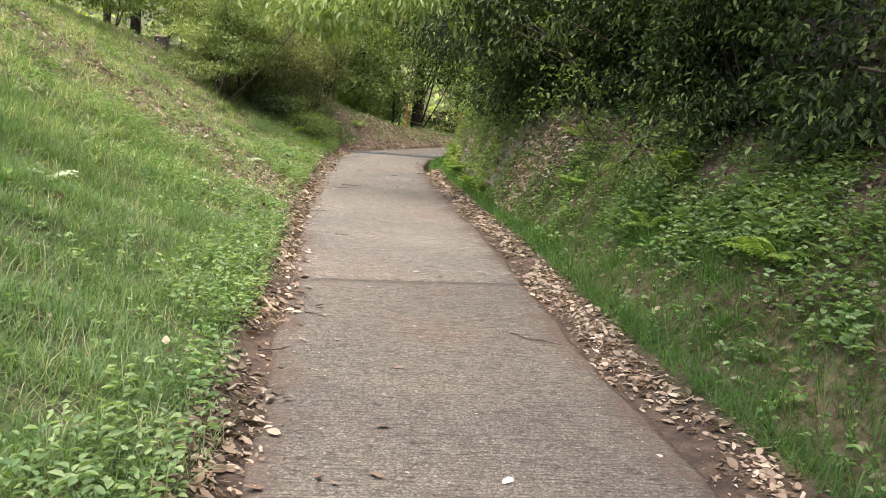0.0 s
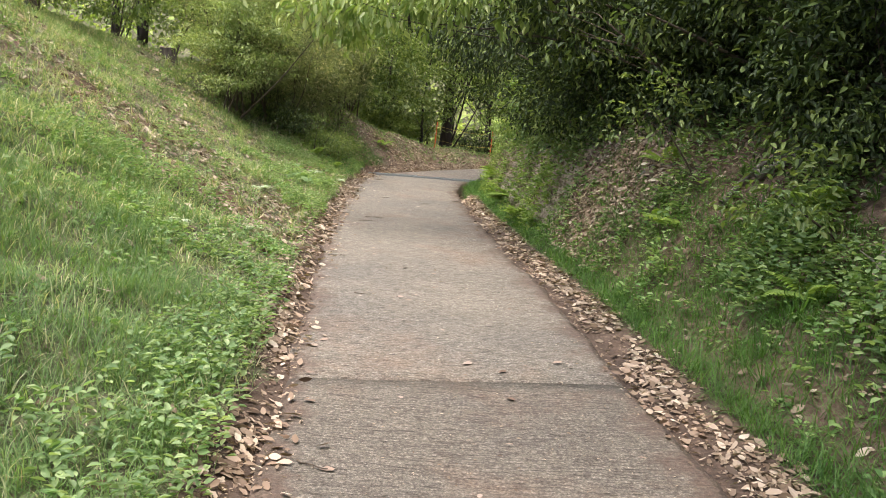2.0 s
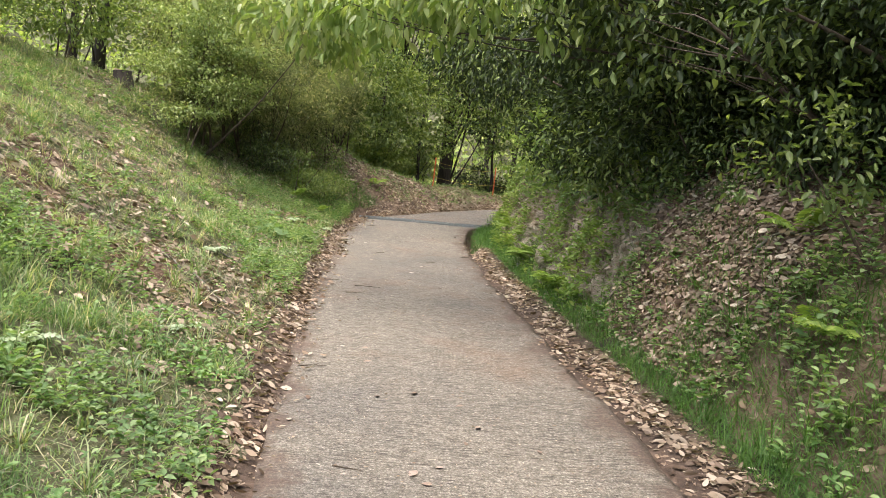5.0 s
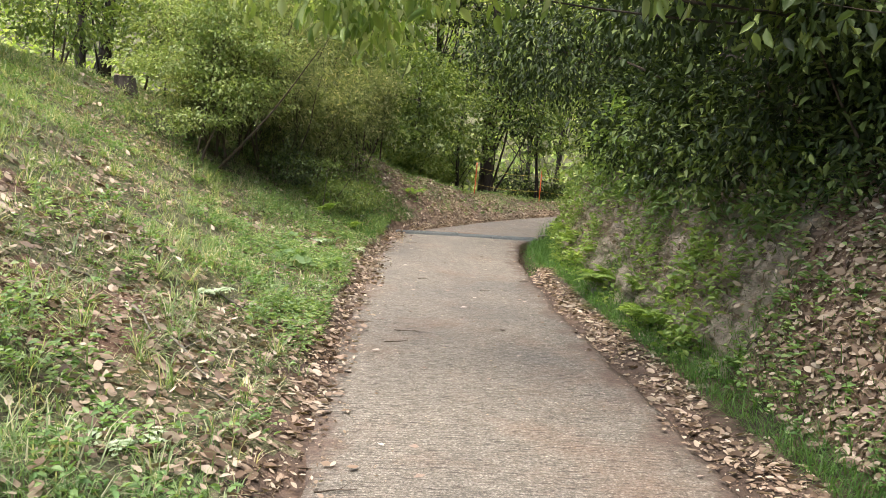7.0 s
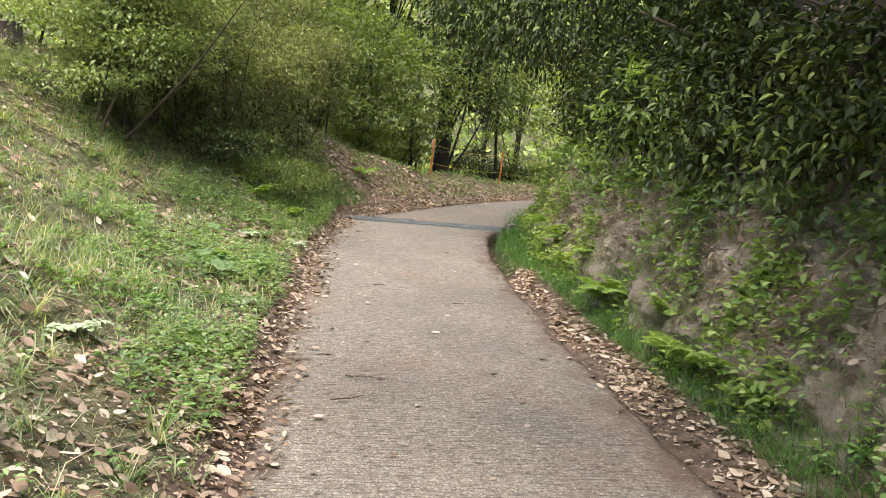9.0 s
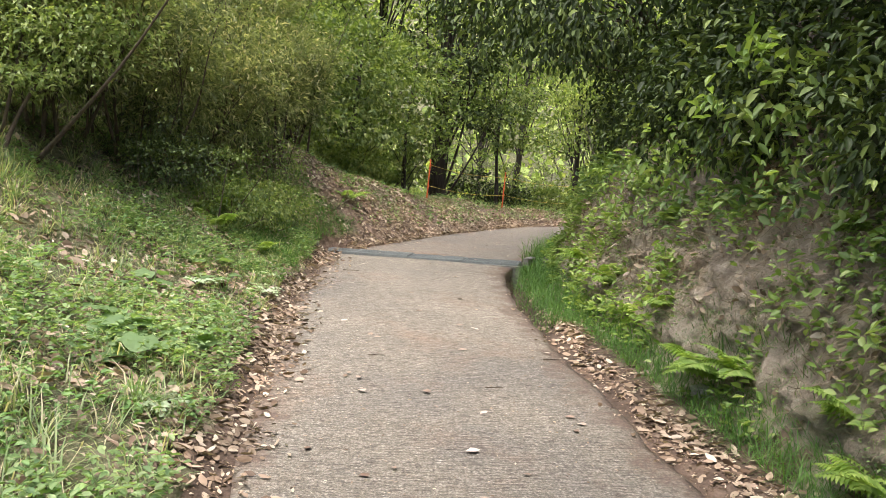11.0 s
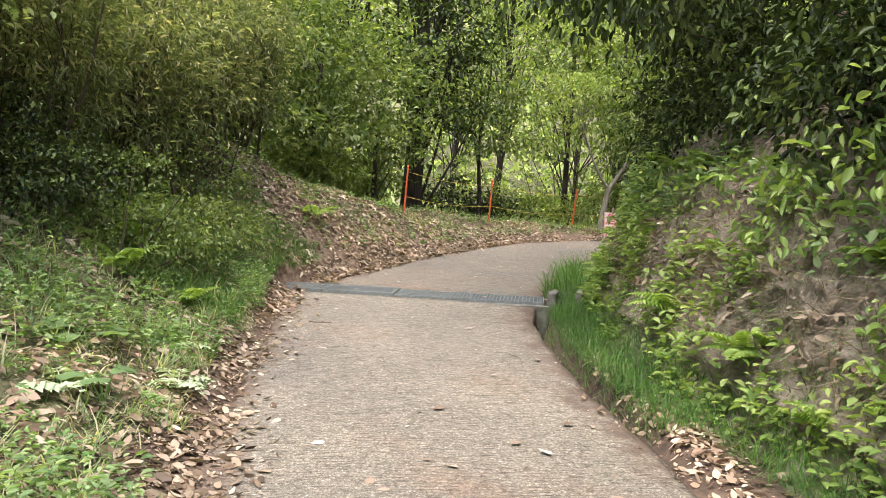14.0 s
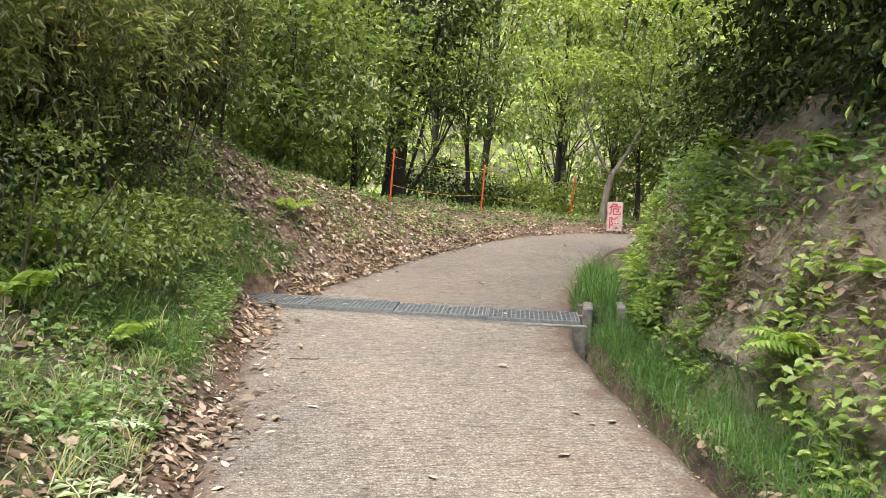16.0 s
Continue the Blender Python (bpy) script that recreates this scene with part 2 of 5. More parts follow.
# shade over the sign is partly put into these two faded paint colours
BOARD = plain("board_paint", (0.50, 0.41, 0.37), 0.6, 0, 0.25, 12)
RED = plain("red_paint", (0.48, 0.07, 0.10), 0.55, 0, 0.2, 40)
PALE_STONE = plain("pale_stone", (0.24, 0.23, 0.21), 0.85, 0, 0.35, 18)
CUTWOOD = bark("cut_wood", (0.16, 0.115, 0.075), (0.36, 0.28, 0.20), 24)


# ---- mesh helpers ----
def mesh_np(name, verts, faces, mats, index=None, smooth=False):
    """verts (n,3); faces (m,k) with one k for all."""
    verts, faces = np.asarray(verts, np.float32), np.asarray(faces, np.int32)
    me = bpy.data.meshes.new(name)
    k = faces.shape[1]
    me.vertices.add(len(verts))
    me.vertices.foreach_set("co", verts.ravel())
    me.loops.add(faces.size)
    me.loops.foreach_set("vertex_index", faces.ravel())
    me.polygons.add(len(faces))
    me.polygons.foreach_set("loop_start", np.arange(0, faces.size, k, dtype=np.int32))
    for m in (mats if isinstance(mats, (list, tuple)) else [mats]):
        me.materials.append(m)
    if index is not None:
        me.polygons.foreach_set("material_index", np.asarray(index, np.int32))
    if smooth:
        me.polygons.foreach_set("use_smooth", np.ones(len(faces), bool))
    me.update(calc_edges=True)
    me.validate()
    return me


def part(name, me, parent=None, label="", at=None):
    """One mesh object under a thing or a part; at: its place within the parent."""
    ob = new(name, me)
    ob.parent = parent
    if at is not None:
        ob.matrix_basis = at
    return tagged(ob, label)


def empty(name, place, label, category, group=""):
    ob = new(name)
    ob.empty_display_size = 0.1
    ob.matrix_basis = Matrix.Translation(place)
    return tagged(ob, label, category, group)


def bm_mesh(name, bm, mat):
    me = bpy.data.meshes.new(name)
    bm.to_mesh(me)
    bm.free()
    me.materials.append(mat)
    return me


def box(name, size, mat, bevel=0.004):
    bm = bmesh.new()
    bmesh.ops.create_cube(bm, size=1)
    bmesh.ops.scale(bm, vec=size, verts=bm.verts)
    if bevel:
        bmesh.ops.bevel(bm, geom=bm.edges[:], offset=bevel, segments=1, affect="EDGES")
    return bm_mesh(name, bm, mat)


def tube(points, radii, sides=6):
    """Vertices and quads of a tapering tube along points."""
    P = np.asarray(points, float)
    T = np.gradient(P, axis=0)
    T /= np.linalg.norm(T, axis=1)[:, None] + 1e-9
    up = np.where(np.abs(T[:, 2:3]) > 0.9, np.array([[1.0, 0, 0]]), np.array([[0, 0, 1.0]]))
    A = np.cross(T, up)
    A /= np.linalg.norm(A, axis=1)[:, None] + 1e-9
    B = np.cross(T, A)
    ang = np.linspace(0, 2 * math.pi, sides, endpoint=False)
    r = np.asarray(radii, float)[:, None, None]
    V = P[:, None, :] + r * (np.cos(ang)[None, :, None] * A[:, None, :] + np.sin(ang)[None, :, None] * B[:, None, :])
    n = len(P)
    F = []
    for i in range(n - 1):
        for j in range(sides):
            F.append((i * sides + j, i * sides + (j + 1) % sides, (i + 1) * sides + (j + 1) % sides, (i + 1) * sides + j))
    return V.reshape(-1, 3), np.array(F)


def join(pieces):
    V, F, o = [], [], 0
    for v, f in pieces:
        V.append(v)
        F.append(f + o)
        o += len(v)
    return np.concatenate(V), np.concatenate(F)


LEAF2 = (np.array([(0, 0, 0), (0.5, 0.48, 0.16), (0, 1, -0.06), (-0.5, 0.48, 0.16)]), np.array([(0, 1, 2), (0, 2, 3)]))
LEAF4 = (np.array([(0, 0, 0), (0.42, 0.28, 0.13), (0.44, 0.62, 0.10), (0, 1, -0.14), (-0.44, 0.62, 0.10), (-0.42, 0.28, 0.13)]), np.array([(0, 1, 2), (0, 2, 3), (0, 3, 4), (0, 4, 5)]))
BLADE = (np.array([(-0.5, 0, 0), (0.5, 0, 0), (0.36, 0.55, 0.10), (-0.36, 0.55, 0.10), (0, 1, 0.42)]), np.array([(0, 1, 2), (0, 2, 3), (3, 2, 4)]))
BOW = (np.array([(-0.5, 0, 0), (0.5, 0, 0), (0.38, 0.6, 0.18), (-0.38, 0.6, 0.18), (0, 0.85, 0.72)]), np.array([(0, 1, 2), (0, 2, 3), (3, 2, 4)]))
RIM = np.array([(0, 1, 2), (0, 2, 3), (0, 3, 4), (0, 4, 5), (0, 5, 6), (0, 6, 7)])
DRY = (np.array([(0, 0, 0.02), (0.34, 0.22, 0.10), (0.47, 0.5, 0.13), (0.30, 0.82, 0.08), (0, 1, 0.12), (-0.32, 0.8, 0.15), (-0.46, 0.46, 0.16), (-0.33, 0.2, 0.06)]), RIM)
CURLED = (np.array([(0, 0, 0.05), (0.30, 0.2, 0.17), (0.40, 0.5, 0.27), (0.22, 0.84, 0.28), (-0.05, 1, 0.3), (-0.32, 0.82, 0.12), (-0.44, 0.5, 0.0), (-0.34, 0.2, 0.01)]), RIM)


def scatter(shape, P, Y, Z, length, width):
    """Copies of a leaf shape: its base at P, its length along Y, its face towards Z (both made square)."""
    tv, tf = shape
    Y = Y / (np.linalg.norm(Y, axis=1)[:, None] + 1e-9)
    X = np.cross(Y, Z)
    X /= np.linalg.norm(X, axis=1)[:, None] + 1e-9
    Z = np.cross(X, Y)
    n, k = len(P), len(tv)
    L, W = np.broadcast_to(length, n)[:, None, None], np.broadcast_to(width, n)[:, None, None]
    V = P[:, None, :] + W * tv[None, :, 0:1] * X[:, None, :] + L * tv[None, :, 1:2] * Y[:, None, :] + L * tv[None, :, 2:3] * Z[:, None, :]
    F = tf[None] + (np.arange(n) * k)[:, None, None]
    return V.reshape(-1, 3), F.reshape(-1, 3)


def sphere_dirs(n):
    d = rng.normal(size=(n, 3))
    return d / np.linalg.norm(d, axis=1)[:, None]


# ---- the lie of the land ----
LEFT = [(-0.2, -12), (-0.55, 0), (-0.8, 3.34), (-1.0, 4.5), (-1.33, 6.8), (-1.82, 10.2), (-2.15, 12.5), (-2.48, 15.4), (-2.72, 17.4), (-2.84, 19), (-2.92, 21.3),
        (-3.0, 22.7), (-2.75, 23.2), (-2.08, 24.7), (-1.1, 26.6), (0.17, 28.7), (1.0, 29.7), (2.0, 30.35), (4.0, 30.9), (20, 31.5)]
RIGHT = [(1.6, -12), (1.3, 0), (1.06, 3.57), (0.8, 5.5), (0.6, 7.5), (0.42, 9.4), (0.08, 11.9), (-0.12, 13.6), (-0.34, 15.3), (-0.5, 17.3), (-0.6, 18.9),
         (-0.6, 20.4), (-0.47, 21.7), (-0.27, 22.4), (0.12, 23.7), (1.0, 25.9), (2.1, 28.0), (3.4, 28.6), (6.0, 28.8), (20, 29.0)]


def side_of(X, Y, line):
    """Signed distance to a line of points: positive to its right, walking along it."""
    L = np.array(line, float)
    best = np.full(X.shape, 1e9)
    sign = np.ones(X.shape)
    for (ax, ay), (bx, by) in zip(L[:-1], L[1:]):
        dx, dy = bx - ax, by - ay
        t = np.clip(((X - ax) * dx + (Y - ay) * dy) / (dx * dx + dy * dy), 0, 1)
        d = np.hypot(X - ax - t * dx, Y - ay - t * dy)
        s = np.sign((X - ax) * dy - (Y - ay) * dx)
        near = d < best - 1e-9
        best, sign = np.where(near, d, best), np.where(near, s, sign)
    return best * sign


def road_z(Y):
    return 0.43 + 0.0643 * (np.clip(Y, -40, 31) - 6.85)


def wobble(X, Y, f, seed=0.0):
    return (np.sin(X * f * 1.3 + Y * f * 0.7 + seed) + np.sin(X * f * -0.6 + Y * f * 1.7 + 2.1 + seed) + np.sin(X * f * 2.3 - Y * f * 1.1 + 4.0 + seed)) / 3


def step(a, b, v):
    t = np.clip((v - a) / (b - a), 0, 1)
    return t * t * (3 - 2 * t)


def land(X, Y):
    """Height of the ground."""
    X, Y = np.asarray(X, float), np.asarray(Y, float)
    base = road_z(Y)
    dl, dr = -side_of(X, Y, LEFT), side_of(X, Y, RIGHT)
    # grassy bank
    crest = np.interp(Y, [14, 19, 22, 24.5, 26.5, 28.5, 31, 33], [3.9, 3.4, 2.8, 2.2, 1.35, 0.74, 0.42, 0.1])
    steep = np.interp(Y, [17, 21, 24.5, 28, 31], [1.0, 1.4, 3.0, 1.4, 0.8])
    d = np.maximum(dl, 0)
    p = (0.26 * d + 0.085 * d * d) * steep
    bank = np.where(d > 0, (p * crest) / (p ** 2.2 + crest ** 2.2 + 1e-9) ** (1 / 2.2), 0) + 0.05 * np.minimum(np.maximum(d - 5, 0), 60)
    bank = bank + step(0.2, 1.2, d) * (0.07 * wobble(X, Y, 1.7) + 0.035 * wobble(X, Y, 4.6, 1))
    # cut bank
    e = np.maximum(dr, 0)
    w = step(8.5, 13.0, Y)
    gentle = 0.75 * np.maximum(e - 0.65, 0)
    cut = 0.25 * np.maximum(e - 0.45, 0) + 2.3 * step(0.55, 1.45, e) * 0.62 + 0.7 * np.maximum(e - 1.35, 0)
    q = gentle * (1 - w) + cut * w
    q = np.minimum(q, 6 + 0.1 * e)
    rough = step(0.5, 1.0, e) * (0.08 * wobble(X, Y, 2.6, 3) + 0.05 * wobble(X, Y, 6.1, 5))
    # gutter beside the road
    gutter = 0.33 * step(17.6, 19.0, Y) * (1 - step(22.3, 22.6, Y)) * step(0.0, 0.03, dr) * (1 - step(0.13, 0.2, dr))
    z = base + np.where(dl > 0, bank, 0) + np.where(dr > 0, q + rough - gutter, 0)
    z = z - np.where(dl > 0, 0.03 * (1 - step(0.04, 0.28, dl)), 0) - np.where(dr > 0, 0.03 * (1 - step(0.04, 0.28, dr)), 0)
    inside = (dl <= 0) & (dr <= 0)
    z = np.where(inside, base - 0.04, z)
    # trench under the drain's grating
    tr = np.hypot(X - np.clip(X, -2.95, -0.1), 0) + np.abs((Y - 23.10 + 0.22 * (X + 3.38)) / 1.024)
    z = np.where(tr < 0.27, np.minimum(z, base - 0.5), z)
    # valley beyond the bend, then the hillside across it
    out = np.maximum(Y - 32.6 - 0.25 * np.maximum(-X - 4, 0), 0)
    z = z - 10 * (1 - np.exp(-out * 0.055)) + 52 * step(55, 150, Y)
    return z


def axis(points):
    out = []
    for a, b, s in points:
        out.extend(np.arange(a, b, s))
    return np.array(out + [points[-1][1]])


gx = axis([(-900, -60, 70), (-60, -12, 4), (-12, -5.5, 0.35), (-5.5, 2.6, 0.09), (2.6, 9, 0.4), (9, 60, 4), (60, 900, 70)])
gy = axis([(-900, -60, 70), (-60, -6, 4), (-6, 1, 0.5), (1, 24, 0.1), (24, 34, 0.16), (34, 60, 1.5), (60, 160, 5), (160, 900, 70)])
GX, GY = np.meshgrid(gx, gy)
GZ = land(GX, GY)
nx, ny = len(gx), len(gy)
idx = np.arange(nx * ny).reshape(ny, nx)
quads = np.stack([idx[:-1, :-1], idx[:-1, 1:], idx[1:, 1:], idx[1:, :-1]], -1).reshape(-1, 4)
cx, cy = (GX[:-1, :-1] + GX[1:, 1:]).ravel() / 2, (GY[:-1, :-1] + GY[1:, 1:]).ravel() / 2
cdl, cdr = -side_of(cx, cy, LEFT), side_of(cx, cy, RIGHT)
jit = 0.12 * wobble(cx, cy, 5.0) + rng.normal(0, 0.05, cx.size)
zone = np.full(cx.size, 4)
zone[(cdl > 0) & (cy < 23)] = 1
zone[(cdl > 8.5)] = 4
zone[(cdl > -0.3) & (cdl + jit < 0.22) & (cy < 31)] = 0
zone[(cdl > 0) & (cy >= 22.4 + 0 * jit) & (cdl < 3.4)] = 2
zone[(cdl <= 0) & (cdr <= 0)] = 0
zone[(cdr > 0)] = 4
zone[(cdr > 0) & (cdr + jit < 0.55)] = 0
zone[(cdr > 0) & (cdr + jit >= 0.55) & (cdr < 1.6) & (cy + 3 * jit > 12.5) & (cy < 29)] = 3
zone[(cdr > 0.6) & (cdr < 2.5) & (cy < 12.5)] = 2
zone[cy > 45] = 1
worn = np.exp(-(((cx + 5.4) * 0.9) ** 2 + ((cy - 12.0) * 0.55) ** 2)) + np.exp(-(((cx + 3.45) * 1.5) ** 2 + ((cy - 11.7)) ** 2))
zone[(zone == 1) & (worn + 0.5 * jit + 0.35 * wobble(cx, cy, 3.0) > 0.72)] = 5
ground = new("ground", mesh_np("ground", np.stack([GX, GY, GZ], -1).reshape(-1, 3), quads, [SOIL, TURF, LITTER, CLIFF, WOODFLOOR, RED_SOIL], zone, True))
tagged(ground, "earth ground with a grassy bank, a cut bank and leaf mould", "ground", kind="structure")


# ---- the concrete way, in slabs ----
def edge_points(line, keys):
    L = np.array(line, float)
    return np.stack([np.interp(keys, np.arange(len(L)), L[:, 0]), np.interp(keys, np.arange(len(L)), L[:, 1])], -1)


def slab(name, left, right, cols=36, lift=0.0, mat=None):
    """A concrete slab between two edges, with real thickness and worn margins."""
    n = len(left)
    V = []
    for i in range(n):
        for j in range(cols + 1):
            u = j / cols
            x, y = left[i] * (1 - u) + right[i] * u
            z = float(road_z(y)) + lift + 0.010 * math.sin(x * 2.1 + y * 0.9) * math.sin(y * 1.3) - (0.012 if j in (0, cols) else 0) - (0.008 if i in (0, n - 1) else 0)
            V.append((x, y, z))
    top = len(V)
    ring = [j for j in range(cols + 1)] + [i * (cols + 1) + cols for i in range(1, n)] + [(n - 1) * (cols + 1) + j for j in range(cols - 1, -1, -1)] + [i * (cols + 1) for i in range(n - 2, 0, -1)]
    F = [(i * (cols + 1) + j, i * (cols + 1) + j + 1, (i + 1) * (cols + 1) + j + 1, (i + 1) * (cols + 1) + j) for i in range(n - 1) for j in range(cols)]
    for k in ring:
        x, y, z = V[k]
        V.append((x, y, z - 0.16))
    m = len(ring)
    F += [(ring[k], top + k, top + (k + 1) % m, ring[(k + 1) % m]) for k in range(m)]
    me = mesh_np(name, V, F, mat or CONCRETE, smooth=True)
    A = np.array(V)
    margin = np.minimum(np.abs(side_of(A[:, 0], A[:, 1], LEFT)), np.abs(side_of(A[:, 0], A[:, 1], RIGHT)) * 0.75)
    me.attributes.new("margin", "FLOAT", "POINT").data.foreach_set("value", margin.astype(np.float32))
    return part(name, me, road)


def line_at(line, ys):
    L = np.array(line, float)
    return np.stack([np.interp(ys, L[:, 1], L[:, 0]), ys], -1)


road = tagged(new("road"), "pale broomed concrete lane laid in slabs", "road", kind="structure")
fray = lambda P, s: P + np.stack([0.016 * np.sin(P[:, 1] * 3.1 + s) + 0.012 * np.sin(P[:, 1] * 8.3 + 2 * s), 0 * P[:, 1]], -1)


def slab_between(y0l, y0r, y1l, y1r, step_len=0.2, mat=None):
    n = max(3, int((y1l - y0l) / step_len))
    slab("slab", fray(line_at(LEFT, np.linspace(y0l, y1l, n)), 0.3), fray(line_at(RIGHT, np.linspace(y0r, y1r, n)), 1.7), mat=mat)


slab_between(-12, -12, 6.80, 7.07, mat=CONCRETE_GREY)
slab_between(6.825, 7.095, 22.84, 22.18)
kk = np.linspace(12.1, 19, 40)
slab("slab", edge_points(LEFT, kk), edge_points(RIGHT, np.linspace(13.22, 19, 40)), mat=CONCRETE_SHADED)


# the open earth face of the cut bank
KS = np.linspace(5.9, 17.2, 560)
base_line = edge_points(RIGHT, KS)
tan = np.gradient(base_line, axis=0)
tan /= np.linalg.norm(tan, axis=1)[:, None]
side = np.stack([tan[:, 1], -tan[:, 0]], -1)
ee = np.linspace(0.45, 2.2, 120)
qq = 0.25 * (ee - 0.45) + 2.3 * step(0.55, 1.45, ee) * 0.62 + 0.7 * np.maximum(ee - 1.35, 0)
NV = 54
face = np.zeros((len(KS), NV, 3))
for i, (x, y) in enumerate(base_line):
    top = 1.45 + 0.16 * math.sin(y * 1.7) + 0.10 * math.sin(y * 4.1 + 1)
    fade = float(step(11.6, 13.2, y))
    for j in range(NV):
        v = j / (NV - 1)
        h = 0.03 + top * v
        o = float(np.interp(h, qq, ee))
        bulge = 0.055 * noise.fractal(Vector((y * 1.1, h * 1.4, 3.0)), 1.0, 2.0, 5) + 0.075 * noise.fractal(Vector((y * 5.5, h * 8.0, 7.0)), 0.65, 2.1, 6) + 0.02 * math.sin(h * 9 + 2 * noise.noise(Vector((y * 0.8, h, 0))))
        ends = min(1.0, 6 * v, 6 * (1 - v)) * fade
        o = o - (0.07 + bulge) * ends + 0.12 * (1 - ends)
        face[i, j] = (x + side[i, 0] * o, y + side[i, 1] * o, float(road_z(y)) + h)
ids = np.arange(len(KS) * NV).reshape(len(KS), NV)
FQ = np.stack([ids[:-1, :-1], ids[1:, :-1], ids[1:, 1:], ids[:-1, 1:]], -1).reshape(-1, 4)
cut_face = tagged(new("cut_bank_face", mesh_np("cut_bank_face", face.reshape(-1, 3), FQ, CLIFF, smooth=True)), "crumbling grey-brown earth face of the cut bank", "earth bank", kind="structure")


def on_face(n, low=0.0, high=1.0):
    """Places on the earth face, with the way out of it."""
    i, j = rng.integers(25, len(KS) - 1, n), (rng.uniform(low, high, n) * (NV - 1)).astype(int)
    out = np.concatenate([-side[i], np.full((n, 1), 0.35)], 1)
    return face[i, j], out


# ---- crowns, trunks and shrubs ----
def cloud(ells, clumps, per, size, shape=LEAF2, spread=0.22, droop=0.35, slim=0.42, inner=0.45, flat=0.6):
    """Leaves in clumps through a few ellipsoids. Returns the leaf mesh data and the middles of the clumps."""
    E = np.array(ells, float)
    vol = E[:, 3] * E[:, 4] * E[:, 5]
    pick = rng.choice(len(E), clumps, p=vol / vol.sum())
    d = sphere_dirs(clumps)
    rad = (inner + (1 - inner) * rng.random(clumps) ** 0.6)[:, None]
    C = E[pick, :3] + d * rad * E[pick, 3:] * rng.uniform(0.85, 1.12, (clumps, 1))
    n = clumps * per
    c = np.repeat(C, per, 0)
    o = np.repeat(d, per, 0)
    sp = np.repeat(spread * rng.uniform(0.6, 1.4, clumps), per)[:, None]
    P = c + rng.normal(size=(n, 3)) * sp * np.array([1, 1, flat])
    Y = o * 0.6 + rng.normal(size=(n, 3)) * 0.6 + np.array([0, 0, -droop])
    Z = np.array([0, 0, 1.0]) + rng.normal(size=(n, 3)) * 0.45 + o * 0.25
    L = size * rng.uniform(0.65, 1.25, n)
    return scatter(shape, P, Y, Z, L, L * slim * rng.uniform(0.85, 1.2, n)), C


def limbs(trunk, C, count, r):
    """Boughs from the trunk out to some of the clumps."""
    T = np.array(trunk, float)
    out = []
    for c in C[rng.permutation(len(C))[:count]]:
        lower = T[T[:, 2] < max(c[2] - 0.1, T[0, 2] + 0.2)]
        a = lower[rng.integers(max(0, len(lower) - 4), len(lower))] if len(lower) else T[0]
        m = (a + c) / 2 + rng.normal(size=3) * 0.08 * np.linalg.norm(c - a) + np.array([0, 0, 0.06])
        t = np.linspace(0, 1, 6)[:, None]
        out.append(tube((1 - t) ** 2 * a + 2 * t * (1 - t) * m + t * t * c, np.linspace(r, r * 0.25, 6), 4))
    return out


def bent(a, b, n=9, sway=0.016):
    t = np.linspace(0, 1, n)[:, None]
    a, b = np.array(a, float), np.array(b, float)
    w = np.linalg.norm(b - a) * sway
    return a + (b - a) * t + w * np.sin(t * math.pi) * rng.normal(size=3) * np.array([1, 1, 0]) + w * 0.4 * np.sin(t * 9) * rng.normal(size=3) * np.array([1, 1, 0])


def tree(name, label, category, base, top, r, ells, clumps, per, size, leaf, wood=BARK_DARK, boughs=14, group="", stems=1, **kw):
    """A trunk (or several stems) with boughs, and a crown of single leaves."""
    bx, by = base
    bz = float(land(bx, by)) - 0.12
    ob = empty(name, (bx, by, bz), label, category, group)
    back = Matrix.Translation((-bx, -by, -bz))
    first = None
    for k in range(stems):
        off = rng.normal(size=2) * (0.16 if stems > 1 else 0)
        tp = np.array(top, float) + (rng.normal(size=3) * np.array([0.45, 0.45, 0.25]) if k else 0)
        line = bent((bx + off[0], by + off[1], bz), tp)
        flare = r * (1 - 0.72 * np.linspace(0, 1, 9)) * (1 + 0.5 * np.exp(-np.linspace(0, 9, 9)))
        v, f = tube(line, flare, 8)
        pieces = [(v, f)]
        if first is None:
            (lv, lf), C = cloud(ells, clumps, per, size, **kw)
            pieces += limbs(line, C, boughs, r * 0.22)
            first = line
        V, F = join(pieces)
        part("trunk" if stems == 1 else "stem", mesh_np("trunk", V, F, wood, smooth=True), ob, at=back.copy())
    part("crown", mesh_np("crown", lv, lf, leaf, smooth=True), ob, at=back.copy())
    return ob


